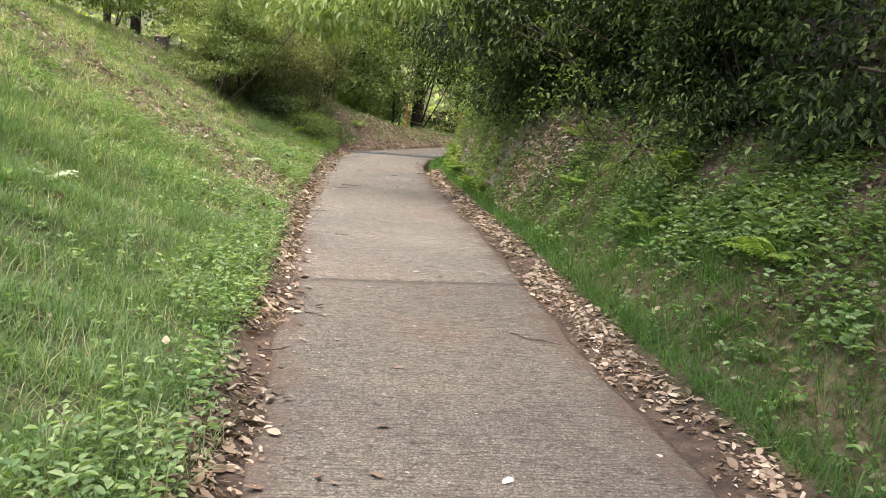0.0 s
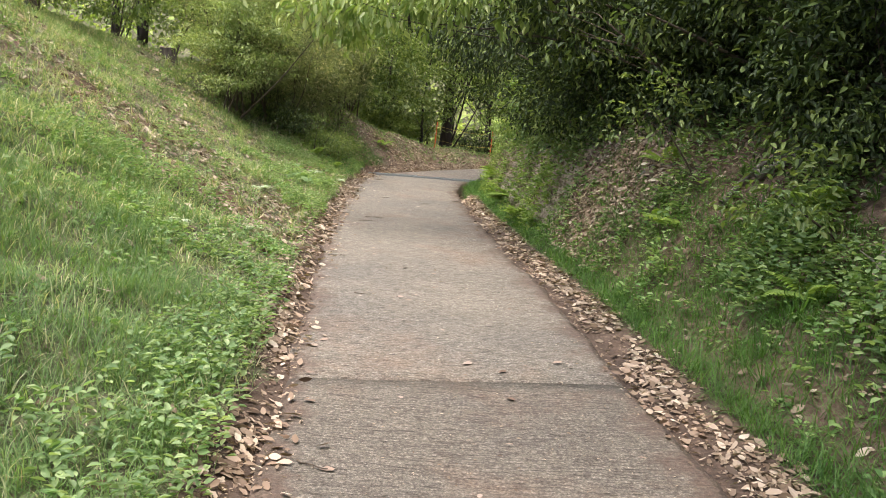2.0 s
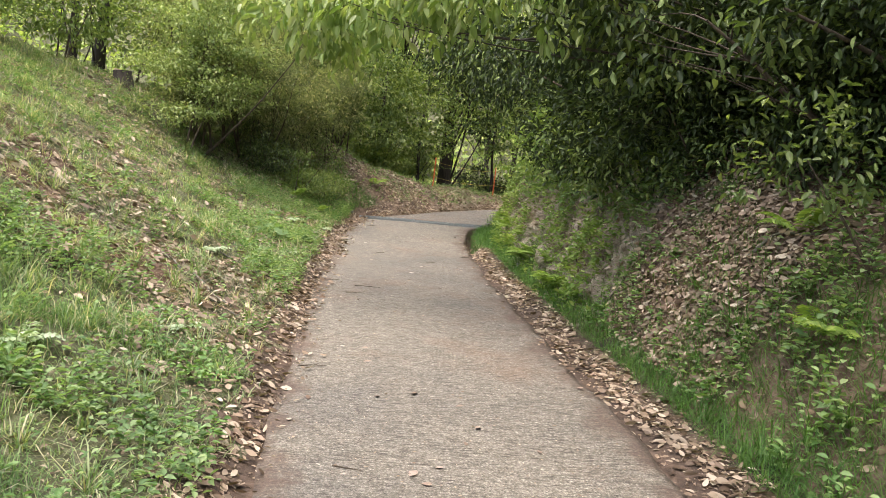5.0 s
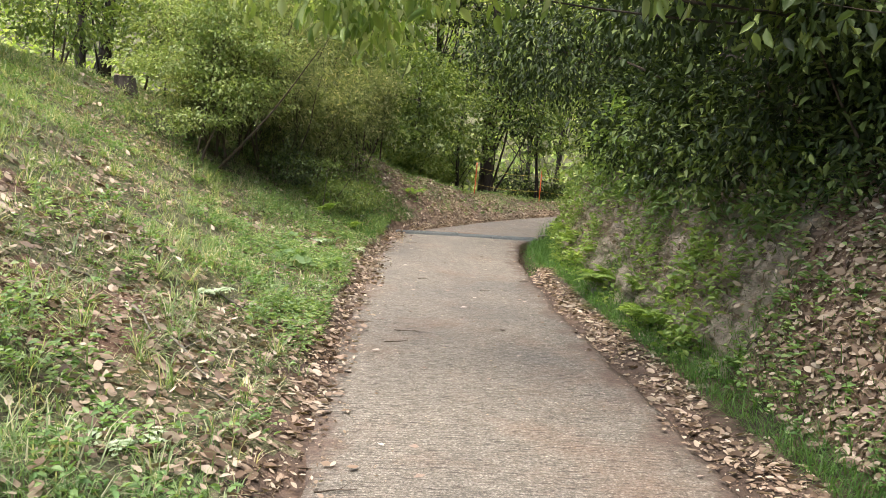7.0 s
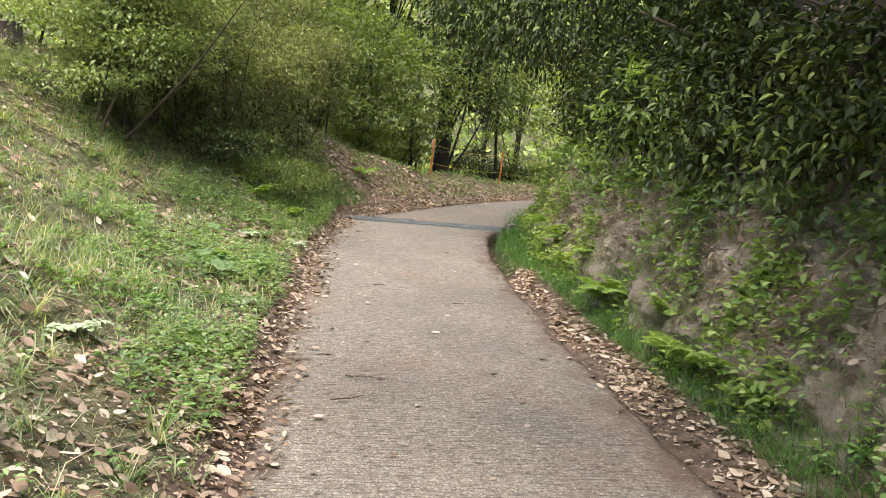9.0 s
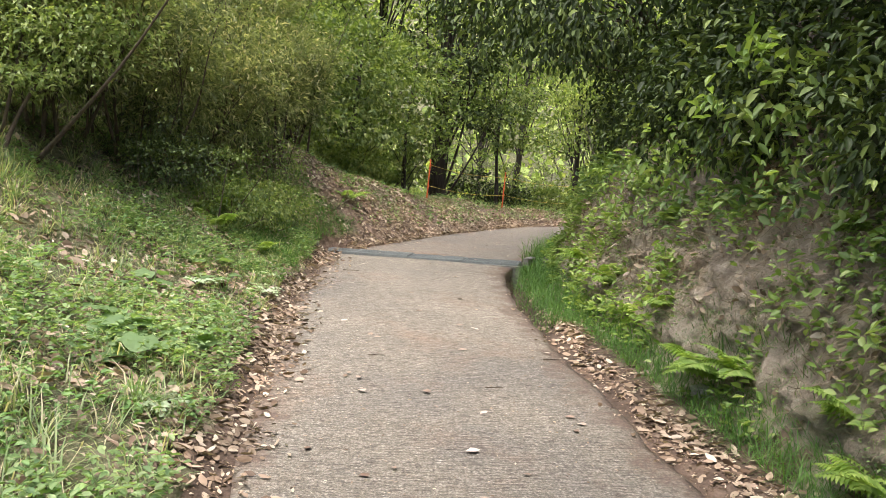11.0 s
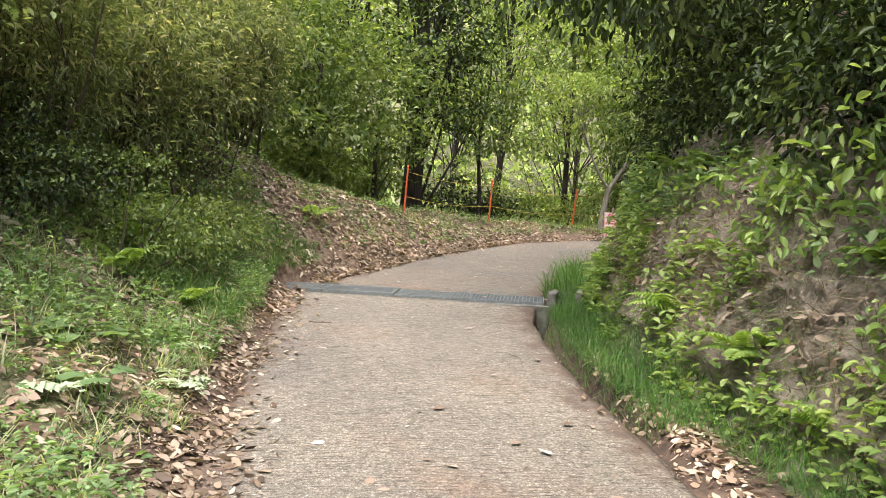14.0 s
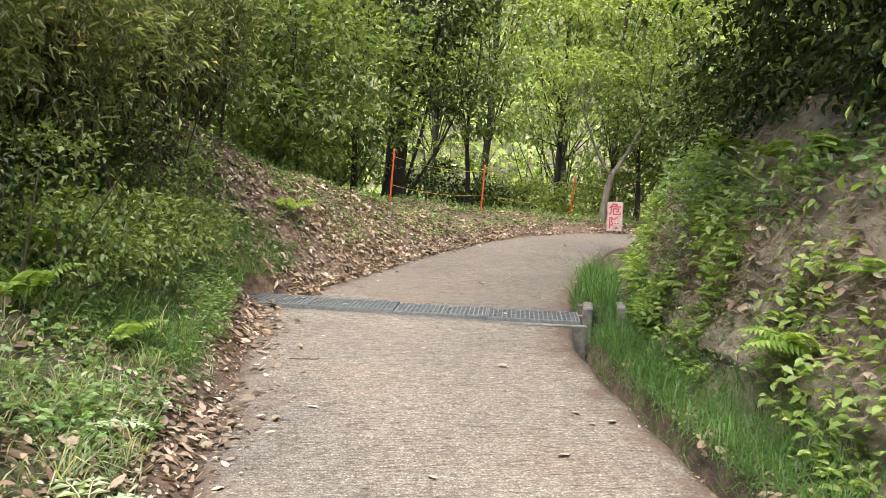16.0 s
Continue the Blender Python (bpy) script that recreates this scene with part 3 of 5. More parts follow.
# evergreen trees on the cut bank, which shade it
for x, y, h, r, sz in [(3.6, 1.5, 7.0, 2.3, 0.17), (3.4, 6.2, 7.2, 2.2, 0.16), (3.5, 9.8, 7.5, 2.2, 0.15), (3.0, 13.2, 7.4, 2.2, 0.14), (3.1, 16.6, 7.6, 2.2, 0.14),
                       (2.9, 20.2, 7.8, 2.3, 0.14), (3.8, 24.0, 8.0, 2.3, 0.15), (6.6, 3.5, 9, 2.8, 0.22), (6.6, 9.0, 9.5, 2.8, 0.22), (6.4, 14.8, 10, 2.8, 0.22), (6.4, 20.6, 10, 2.8, 0.22), (7.5, 26, 10, 2.8, 0.22)]:
    z = float(land(x, y))
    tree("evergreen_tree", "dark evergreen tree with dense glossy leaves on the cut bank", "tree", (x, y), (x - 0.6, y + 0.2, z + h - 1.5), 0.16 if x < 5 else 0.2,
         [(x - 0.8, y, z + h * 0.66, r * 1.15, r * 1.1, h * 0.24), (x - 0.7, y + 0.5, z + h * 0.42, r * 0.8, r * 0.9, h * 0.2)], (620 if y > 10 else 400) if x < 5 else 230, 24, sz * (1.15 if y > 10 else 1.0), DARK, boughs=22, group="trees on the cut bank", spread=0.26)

# shrubs along the top of the cut bank, hanging over it
for x, y, zc, rx, ry, rz, n in [(3.4, 4.4, 2.2, 0.9, 1.1, 0.8, 90), (3.2, 6.6, 2.4, 0.9, 1.1, 0.9, 110), (2.7, 8.9, 2.5, 0.85, 1.1, 0.95, 130), (2.2, 10.9, 3.0, 0.7, 0.8, 0.8, 110),
                                (1.3, 13.4, 2.75, 0.7, 0.9, 0.75, 170), (1.05, 15.0, 2.9, 0.65, 0.9, 0.7, 170), (0.95, 16.6, 3.2, 0.7, 0.9, 0.65, 160), (0.95, 18.2, 3.3, 0.7, 0.9, 0.65, 160),
                                (1.3, 19.9, 3.6, 0.75, 0.95, 0.8, 160), (1.4, 21.6, 3.6, 0.8, 1.0, 0.9, 160), (1.9, 23.4, 3.5, 0.8, 1.0, 1.0, 160), (2.9, 25.2, 3.4, 0.8, 1.0, 1.1, 150), (4.1, 27.0, 3.4, 0.9, 0.9, 1.1, 150),
                                (2.1, 10.9, 3.45, 0.8, 1.0, 0.6, 170), (1.6, 12.4, 3.3, 0.8, 0.9, 0.6, 190), (2.9, 8.6, 3.35, 0.8, 1.2, 0.6, 150), (2.2, 11.5, 2.75, 0.6, 0.7, 0.5, 150), (1.75, 12.3, 2.65, 0.5, 0.6, 0.5, 140), (2.7, 10.6, 2.85, 0.6, 0.7, 0.5, 140), (2.9, 9.4, 2.75, 0.5, 0.7, 0.45, 110)]:
    gz = float(land(x + 0.5, y))
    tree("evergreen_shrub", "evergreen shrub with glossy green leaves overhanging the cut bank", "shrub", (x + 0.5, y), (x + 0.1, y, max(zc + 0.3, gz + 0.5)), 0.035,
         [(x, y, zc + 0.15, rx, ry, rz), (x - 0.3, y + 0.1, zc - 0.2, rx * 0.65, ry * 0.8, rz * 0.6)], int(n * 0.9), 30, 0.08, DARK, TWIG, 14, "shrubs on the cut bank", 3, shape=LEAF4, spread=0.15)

# brighter sprays on the shade's rim
for x, y, z, r, n, sz in [(0.75, 15.7, 2.45, 0.38, 16, 0.10), (0.55, 17.6, 2.6, 0.42, 20, 0.11), (0.35, 18.5, 2.45, 0.42, 22, 0.09), (0.75, 13.9, 2.35, 0.35, 14, 0.10), (0.9, 12.2, 3.2, 0.45, 16, 0.12),
                          (1.35, 10.0, 2.3, 0.5, 22, 0.09), (1.8, 8.0, 1.6, 0.5, 26, 0.08), (0.35, 16.0, 3.0, 0.4, 16, 0.13), (0.45, 20.4, 2.5, 0.4, 20, 0.09), (1.0, 22.5, 2.4, 0.4, 24, 0.08), (2.2, 24.9, 2.4, 0.4, 24, 0.08), (2.7, 7.2, 2.9, 0.5, 22, 0.09), (3.1, 6.4, 3.3, 0.5, 22, 0.09), (2.5, 8.4, 3.3, 0.5, 20, 0.09), (3.0, 5.4, 2.6, 0.5, 22, 0.08), (1.15, 12.9, 2.1, 0.35, 16, 0.075), (0.85, 14.9, 2.1, 0.35, 16, 0.075)]:
    tree("sapling", "young leafy sapling with bright green leaves on the cut bank", "sapling", (x + 0.55, y + 0.1), (x, y, z), 0.014, [(x, y, z, r, r, r * 0.8)], int(n * 0.8), 16, sz * 0.82, BRIGHT if y > 14 else MIDLEAF, TWIG, 0, "saplings", shape=LEAF4, spread=0.1)

# the bough with large pale leaves that hangs over the way
tree("overhanging_tree", "slender tree whose bough of large pale leaves hangs over the lane", "tree", (2.2, 12.6), (-0.4, 12.1, 4.2), 0.06,
     [(-0.6, 12.1, 3.8, 1.1, 0.6, 0.3), (-1.6, 12.4, 3.75, 1.0, 0.6, 0.35), (-2.3, 12.9, 3.65, 0.7, 0.5, 0.35), (-0.1, 11.95, 3.4, 0.25, 0.25, 0.14), (-2.0, 13.0, 3.4, 0.35, 0.35, 0.2)], 125, 13, 0.135, PALE, BARK_DARK, 5, shape=LEAF4, spread=0.13, droop=1.1, slim=0.4)
tree("overhanging_tree", "young tree with drooping green leaves at the shade's rim", "tree", (2.3, 10.9), (0.9, 10.8, 3.3), 0.035,
     [(0.85, 10.8, 3.0, 0.3, 0.3, 0.16), (1.3, 10.6, 3.3, 0.4, 0.4, 0.2), (0.6, 11.8, 3.45, 0.5, 0.4, 0.2)], 16, 12, 0.105, MIDLEAF, TWIG, 12, shape=LEAF4, spread=0.12, droop=0.9, slim=0.42)
tree("overhanging_tree", "young tree with long drooping leaves beside the shaded slope", "tree", (3.2, 10.4), (2.4, 10.3, 3.6), 0.03,
     [(2.2, 10.2, 3.4, 0.4, 0.4, 0.2), (2.7, 10.0, 3.2, 0.4, 0.4, 0.2)], 14, 12, 0.12, MIDLEAF, TWIG, 10, shape=LEAF4, spread=0.13, droop=0.9, slim=0.36)
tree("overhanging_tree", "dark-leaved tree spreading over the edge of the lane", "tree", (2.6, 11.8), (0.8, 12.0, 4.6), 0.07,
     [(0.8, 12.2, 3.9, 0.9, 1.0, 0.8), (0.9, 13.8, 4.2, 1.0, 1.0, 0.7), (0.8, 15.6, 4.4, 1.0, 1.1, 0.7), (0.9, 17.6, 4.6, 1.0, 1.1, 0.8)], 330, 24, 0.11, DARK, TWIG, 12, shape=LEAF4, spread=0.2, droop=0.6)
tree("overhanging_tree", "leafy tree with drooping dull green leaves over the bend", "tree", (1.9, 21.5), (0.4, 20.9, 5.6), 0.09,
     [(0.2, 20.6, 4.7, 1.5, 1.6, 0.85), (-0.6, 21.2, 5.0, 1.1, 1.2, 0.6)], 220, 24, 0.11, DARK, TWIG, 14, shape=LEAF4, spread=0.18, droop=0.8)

# the grassy bank's shrubs
tree("bright_shrub", "fresh green deciduous shrub with layered small leaves on the bank", "shrub", (-5.45, 18.7), (-5.2, 18.4, 4.2), 0.02,
     [(-5.6, 18.2, 3.2, 0.7, 0.7, 0.3), (-5.0, 18.5, 3.6, 0.8, 0.8, 0.35), (-5.7, 18.3, 3.95, 0.9, 0.9, 0.35), (-4.8, 18.5, 4.3, 0.8, 0.9, 0.35), (-5.4, 18.3, 4.65, 0.9, 0.9, 0.4), (-4.6, 18.7, 5.0, 0.8, 0.8, 0.4), (-5.2, 18.5, 5.4, 0.9, 0.8, 0.4)], 480, 34, 0.06, FRESH, TWIG, 40, stems=3, spread=0.2, droop=0.1, slim=0.5, flat=0.25, inner=0.1)
for x, y, h, rx in [(-5.3, 19.9, 2.0, 0.75), (-4.75, 20.7, 2.0, 0.8), (-4.4, 21.9, 1.9, 0.8), (-5.4, 21.4, 2.5, 0.9), (-4.9, 22.8, 2.3, 0.9), (-4.2, 23.6, 1.9, 0.7), (-5.9, 23.0, 2.8, 1.0), (-6.3, 20.6, 2.6, 0.9), (-4.7, 24.8, 2.4, 0.9), (-3.9, 24.9, 1.7, 0.6), (-5.6, 19.2, 1.6, 0.6)]:
    z = float(land(x, y))
    tree("bamboo_grass_shrub", "tall wispy shrub with narrow dull olive leaves on the bank", "shrub", (x, y), (x + 0.1, y - 0.1, z + h), 0.018,
         [(x, y - 0.1, z + h * 0.62, rx, rx, h * 0.42), (x + 0.25, y - 0.35, z + h * 0.9, rx * 0.8, rx * 0.8, h * 0.25)], 190, 34, 0.092, OLIVE, TWIG, 46, "bank shrubs", 5, spread=0.13, droop=0.25, slim=0.18, inner=0.25)
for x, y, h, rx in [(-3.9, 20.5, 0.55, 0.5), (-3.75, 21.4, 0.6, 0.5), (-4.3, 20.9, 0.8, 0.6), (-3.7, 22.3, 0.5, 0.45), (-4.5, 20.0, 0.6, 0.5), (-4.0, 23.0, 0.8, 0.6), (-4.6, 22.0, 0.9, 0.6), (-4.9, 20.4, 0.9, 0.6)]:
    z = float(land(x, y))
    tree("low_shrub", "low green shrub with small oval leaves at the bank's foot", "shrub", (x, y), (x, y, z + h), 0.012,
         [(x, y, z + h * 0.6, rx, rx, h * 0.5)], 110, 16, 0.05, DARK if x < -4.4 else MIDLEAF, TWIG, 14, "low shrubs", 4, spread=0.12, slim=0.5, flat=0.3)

# woods at the top of the bank
for x, y, h in [(-8.6, 21.5, 8), (-7.4, 23.6, 8), (-9.6, 18.5, 8), (-6.2, 26.2, 8.5), (-10.5, 24, 9), (-8.0, 28, 9), (-11.5, 15, 8), (-4.9, 28.6, 8.5), (-12, 20, 9), (-9.2, 31, 9)]:
    z = float(land(x, y))
    tree("woodland_tree", "slender broadleaf tree with light green leaves in the wood", "tree", (x, y), (x + 0.3, y, z + h - 1), 0.11,
         [(x, y, z + h * 0.68, 1.9, 1.9, h * 0.27), (x + 0.4, y - 0.7, z + h * 0.36, 1.5, 1.4, h * 0.14)], 270, 24, 0.13, WOODLEAF, BARK_DARK, 22, "woodland trees", spread=0.27, flat=0.25)

# trees beyond the bend
def tall_tree(x, y, h, r, tops, ells, n, leaf, bk):
    z = float(land(x, y))
    tree("tall_tree", "tall dark-barked tree behind the roped edge of the bend" if leaf is WOODLEAF else "dark conifer-like tree with heavy low boughs beyond the bend", "tree", (x, y), (*tops, z + h), r,
         [(a, b, z + c * h, d * 1.1, e * 1.1, f * h * 1.15) for a, b, c, d, e, f in ells], int(n * 1.3), 24, 0.15, leaf, bk, 26, "trees beyond the bend", spread=0.26, flat=0.22, droop=0.2, slim=0.5)


tall_tree(-1.35, 32.0, 8.5, 0.2, (-1.15, 32), [(-1.1, 31.9, 0.78, 1.7, 1.6, 0.16), (-1.2, 31.7, 0.47, 1.6, 1.4, 0.10), (-0.5, 31.9, 0.27, 1.2, 0.9, 0.05)], 230, DARK, BARK_DARK)
tall_tree(1.2, 36.0, 9.5, 0.13, (1.7, 36), [(1.6, 36, 0.9, 1.8, 1.8, 0.12), (0.6, 36, 0.6, 1.0, 1.0, 0.05)], 110, WOODLEAF, BARK_DARK)
tall_tree(2.75, 34.6, 8.0, 0.1, (3.0, 34.5), [(3.0, 34.5, 0.75, 1.6, 1.5, 0.2), (2.2, 34, 0.45, 1.0, 1.0, 0.08)], 130, WOODLEAF, BARK_DARK)
tall_tree(3.9, 33.6, 7.5, 0.09, (4.2, 33.6), [(4.2, 33.6, 0.75, 1.7, 1.5, 0.22), (4.6, 33.4, 0.45, 1.1, 1.0, 0.1)], 150, WOODLEAF, BARK_DARK)
tall_tree(-3.6, 32.5, 8.5, 0.16, (-2.6, 32.4), [(-2.9, 32.4, 0.7, 2.0, 1.8, 0.24), (-3.4, 31.8, 0.4, 1.3, 1.2, 0.1)], 210, WOODLEAF, BARK_DARK)
tall_tree(-5.4, 31.0, 8.5, 0.13, (-4.6, 31), [(-5.0, 31, 0.7, 2.0, 1.8, 0.24), (-5.2, 30.4, 0.38, 1.3, 1.2, 0.12)], 200, WOODLEAF, BARK_DARK)
tall_tree(0.2, 40.0, 10, 0.12, (0.4, 40), [(0.3, 40, 0.8, 2.2, 2.0, 0.2)], 90, WOODLEAF, BARK_DARK)
tall_tree(6.2, 35.5, 9.0, 0.13, (6.4, 35), [(6.3, 35, 0.7, 2.2, 2.0, 0.26), (5.6, 34.4, 0.4, 1.5, 1.2, 0.14)], 210, WOODLEAF, BARK_DARK)
tall_tree(8.6, 33.5, 9.0, 0.13, (8.8, 33), [(8.6, 33, 0.6, 2.4, 2.0, 0.34)], 220, WOODLEAF, BARK_DARK)
tall_tree(4.6, 40.0, 10, 0.13, (4.8, 40), [(4.8, 40, 0.72, 2.2, 2.0, 0.22)], 100, WOODLEAF, BARK_DARK)
for x, y, zc, r, n in [(-4.6, 26.6, 4.9, 1.5, 170), (-3.4, 28.6, 5.2, 1.5, 170), (-2.2, 30.4, 5.0, 1.3, 140), (-5.6, 24.8, 5.2, 1.3, 150), (0.3, 32.8, 5.6, 1.3, 110), (3.9, 31.9, 4.9, 1.2, 120), (5.2, 31.8, 4.2, 1.3, 130)]:
    tree("young_tree", "young broadleaf tree with mid green leaves around the bend", "tree", (x, y), (x + 0.2, y, zc + 0.6), 0.06,
         [(x, y, zc, r, r, 1.3), (x + 0.3, y - 0.4, zc - 1.2, r * 0.7, r * 0.7, 0.6)], int(n * 1.3), 24, 0.13, MIDLEAF, BARK_DARK, 18, "young trees", spread=0.27, flat=0.22, droop=0.2, slim=0.5)
def forked_tree():
    """A pale trunk that forks low: one thick leaning arm, broken off, and one thin upright arm."""
    bx, by = 2.95, 31.3
    bz = float(land(bx, by)) - 0.1
    ob = empty("leaning_tree", (bx, by, bz), "pale leaning forked trunk with thin leaves beside the warning sign", "tree")
    t = np.linspace(0, 1, 9)[:, None]
    curve = lambda a, m, c: (1 - t) ** 2 * np.array(a) + 2 * t * (1 - t) * np.array(m) + t * t * np.array(c)
    fork = (0.17, 0, 3.15 - bz)
    part("trunk", mesh_np("trunk", *tube(curve((0, 0, 0), (0.03, 0, 0.6), fork), np.linspace(0.085, 0.06, 9), 9), BARK_GREY, smooth=True), ob)
    part("arm", mesh_np("arm", *tube(curve(fork, (0.5, 0, 3.6 - bz), (0.83, 0.05, 4.25 - bz)), np.linspace(0.056, 0.036, 9), 8), BARK_GREY, smooth=True), ob)
    arm = curve(fork, (-0.15, 0.05, 3.3 - bz), (-0.7, 0.1, 5.2 - bz))
    (v, f), C = cloud([(-0.7, 0.1, 5.3 - bz, 0.8, 0.8, 0.4), (-0.3, 0, 4.5 - bz, 0.5, 0.5, 0.3)], 50, 20, 0.12, flat=0.25)
    V, F = join([tube(arm, np.linspace(0.036, 0.014, 9), 7)] + limbs(arm, C, 12, 0.01))
    part("arm", mesh_np("arm", V, F, BARK_GREY, smooth=True), ob)
    part("crown", mesh_np("crown", v, f, WOODLEAF), ob)


forked_tree()
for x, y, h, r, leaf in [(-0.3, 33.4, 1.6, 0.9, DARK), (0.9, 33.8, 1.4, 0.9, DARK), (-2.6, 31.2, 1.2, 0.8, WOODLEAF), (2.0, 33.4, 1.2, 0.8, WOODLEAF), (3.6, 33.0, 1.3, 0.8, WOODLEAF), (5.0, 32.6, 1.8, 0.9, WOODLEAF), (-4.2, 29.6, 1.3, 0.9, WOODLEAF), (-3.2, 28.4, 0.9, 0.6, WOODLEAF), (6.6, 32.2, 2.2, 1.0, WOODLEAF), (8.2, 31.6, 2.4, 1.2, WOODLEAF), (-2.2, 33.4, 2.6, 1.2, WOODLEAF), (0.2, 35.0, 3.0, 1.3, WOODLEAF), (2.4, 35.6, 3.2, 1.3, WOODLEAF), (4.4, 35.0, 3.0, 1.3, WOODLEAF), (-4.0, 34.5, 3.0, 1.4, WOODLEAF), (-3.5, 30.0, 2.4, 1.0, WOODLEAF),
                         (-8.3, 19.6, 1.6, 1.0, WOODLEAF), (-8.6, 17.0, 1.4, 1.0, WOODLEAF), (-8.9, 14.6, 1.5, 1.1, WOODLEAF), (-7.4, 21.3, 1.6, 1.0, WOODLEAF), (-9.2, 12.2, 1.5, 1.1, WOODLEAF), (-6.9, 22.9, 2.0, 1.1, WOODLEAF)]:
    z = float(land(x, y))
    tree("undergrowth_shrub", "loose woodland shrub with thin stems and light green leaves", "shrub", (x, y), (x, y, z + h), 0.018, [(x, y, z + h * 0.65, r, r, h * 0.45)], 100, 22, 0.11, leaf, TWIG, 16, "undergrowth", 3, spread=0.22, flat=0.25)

# the sunlit hillside across the valley
m = 1500
hx, hy = rng.uniform(-75, 90, m), rng.uniform(52, 140, m)
hz = land(hx, hy)
hr = rng.uniform(1.6, 3.4, m)
per = 30
d = sphere_dirs(m * per)
P = np.repeat(np.stack([hx, hy, hz + hr * 1.1], -1), per, 0) + d * np.repeat(hr, per)[:, None] * np.array([1, 1, 1.25])
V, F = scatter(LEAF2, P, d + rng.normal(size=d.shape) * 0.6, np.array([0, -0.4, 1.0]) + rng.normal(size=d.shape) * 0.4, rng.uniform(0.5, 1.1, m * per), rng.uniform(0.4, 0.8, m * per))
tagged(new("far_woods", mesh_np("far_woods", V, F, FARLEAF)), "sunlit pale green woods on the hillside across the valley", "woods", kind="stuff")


# ---- grass, weeds and fallen leaves ----
def spots(n, x0, x1, y0, y1, keep):
    """Up to n places in a rectangle at which keep(dl, dr, x, y) gives a chance above a random number."""
    X, Y = rng.uniform(x0, x1, n), rng.uniform(y0, y1, n)
    dl, dr = -side_of(X, Y, LEFT), side_of(X, Y, RIGHT)
    k = keep(dl, dr, X, Y) > rng.random(n)
    return X[k], Y[k], land(X[k], Y[k])


def streak(X, Y):
    """Worn runnels that come down the bank from the crest to the lane, ragged."""
    r = 0.0
    for x0, y0, x1, y1, w in [(-8.0, 15.0, -5.2, 12.4, 0.38), (-5.2, 12.4, -3.6, 11.4, 0.3), (-3.9, 11.5, -2.5, 10.9, 0.32), (-5.0, 14.8, -4.2, 12.4, 0.3)]:
        dx, dy = x1 - x0, y1 - y0
        t = np.clip(((X - x0) * dx + (Y - y0) * dy) / (dx * dx + dy * dy), 0, 1)
        d = np.hypot(X - x0 - t * dx, Y - y0 - t * dy) + 0.2 * wobble(X, Y, 2.9, 4) + 0.08 * wobble(X, Y, 8.0, 1)
        r = np.maximum(r, np.exp(-(np.maximum(d, 0) / w) ** 2))
    return r


def bare(X, Y):
    """1 where the bank is worn to soil and dead leaves."""
    a = step(0.25, 0.55, wobble(X, Y, 1.45, 2.0) + 0.35 * wobble(X, Y, 5.2, 1.0))
    b = np.exp(-(((X + 5.4) * 0.9) ** 2 + ((Y - 12.0) * 0.55) ** 2)) + np.exp(-(((X + 3.45) * 1.5) ** 2 + ((Y - 11.7) * 1.0) ** 2)) + np.exp(-(((X + 3.2) * 1.2) ** 2 + ((Y - 16.9) * 1.4) ** 2)) * 0.7 + np.exp(-(((X + 2.75) * 1.6) ** 2 + ((Y - 12.6) * 0.8) ** 2)) + 0.8 * np.exp(-(((X + 4.85) * 1.2) ** 2 + ((Y - 17.4) * 1.2) ** 2)) + streak(X, Y)
    return np.clip(0.75 * a * step(9, 12, Y) + b, 0, 1)


def drifted(X, Y, dl):
    """How far dead leaves cover the upper verge, 0 to 1."""
    patchy = wobble(X, Y, 1.7, 8) + 0.3 * wobble(X, Y, 4.1, 3)
    verge = step(9, 11.5, Y) * np.exp(-((dl - 0.5) / 0.9) ** 2) * step(-0.3, 0.3, patchy)
    hollow = 1.3 * np.exp(-((X + 2.3) / 0.9) ** 2 - ((Y - 11.7) / 0.8) ** 2) * step(-0.8, 0.0, patchy)
    return np.clip(verge + hollow, 0, 1)


def grass(name, label, X, Y, Z, h, w, mat, lean=0.5, shape=BLADE):
    n = len(X)
    a = rng.uniform(0, 2 * math.pi, n)
    out = np.stack([np.cos(a), np.sin(a), 0 * a], -1)
    up = np.array([0, 0, 1.0]) + out * lean * rng.random((n, 1))
    V, F = scatter(shape, np.stack([X, Y, Z - 0.01], -1), up, out, h, w)
    return tagged(new(name, mesh_np(name, V, F, mat)), label, "grass", kind="stuff")


tall = lambda X, Y: 0.5 + 0.5 * step(-0.2, 0.5, wobble(X, Y, 0.9, 0.5) + 0.5 * wobble(X, Y, 2.7))
tufted = lambda X, Y: np.clip(0.5 + 0.9 * wobble(X, Y, 5.3, 2.2) + 0.7 * wobble(X, Y, 11.0, 6.1), 0.08, 1)
X, Y, Z = spots(430000, -9.5, -0.4, 0.6, 23.4, lambda dl, dr, x, y: (dl > 0.2 + 0.1 * wobble(x, y, 4)) * (1 - 0.75 * bare(x, y)) * (1 - 0.7 * drifted(x, y, dl)) * np.clip(1.15 - 0.09 * dl, 0.42, 1) * np.where(y > 9, tufted(x, y), 0.7))
grass("bank_grass", "fresh green meadow grass on the sloping bank", X, Y, Z, rng.uniform(0.06, 0.19, len(X)) * tall(X, Y) * (1 + 0.35 * step(7, 11, Y)), rng.uniform(0.004, 0.008, len(X)) * (1 + 0.4 * step(7, 11, Y)), GRASS, 1.5)
X, Y, Z = spots(75000, -9.0, -1.2, 4.0, 23.0, lambda dl, dr, x, y: (dl > 0.5) * np.clip(0.15 + 0.55 * step(8, 11, y) * step(-0.2, 0.5, wobble(x, y, 2.1, 9)) + 0.4 * bare(x, y), 0, 1))
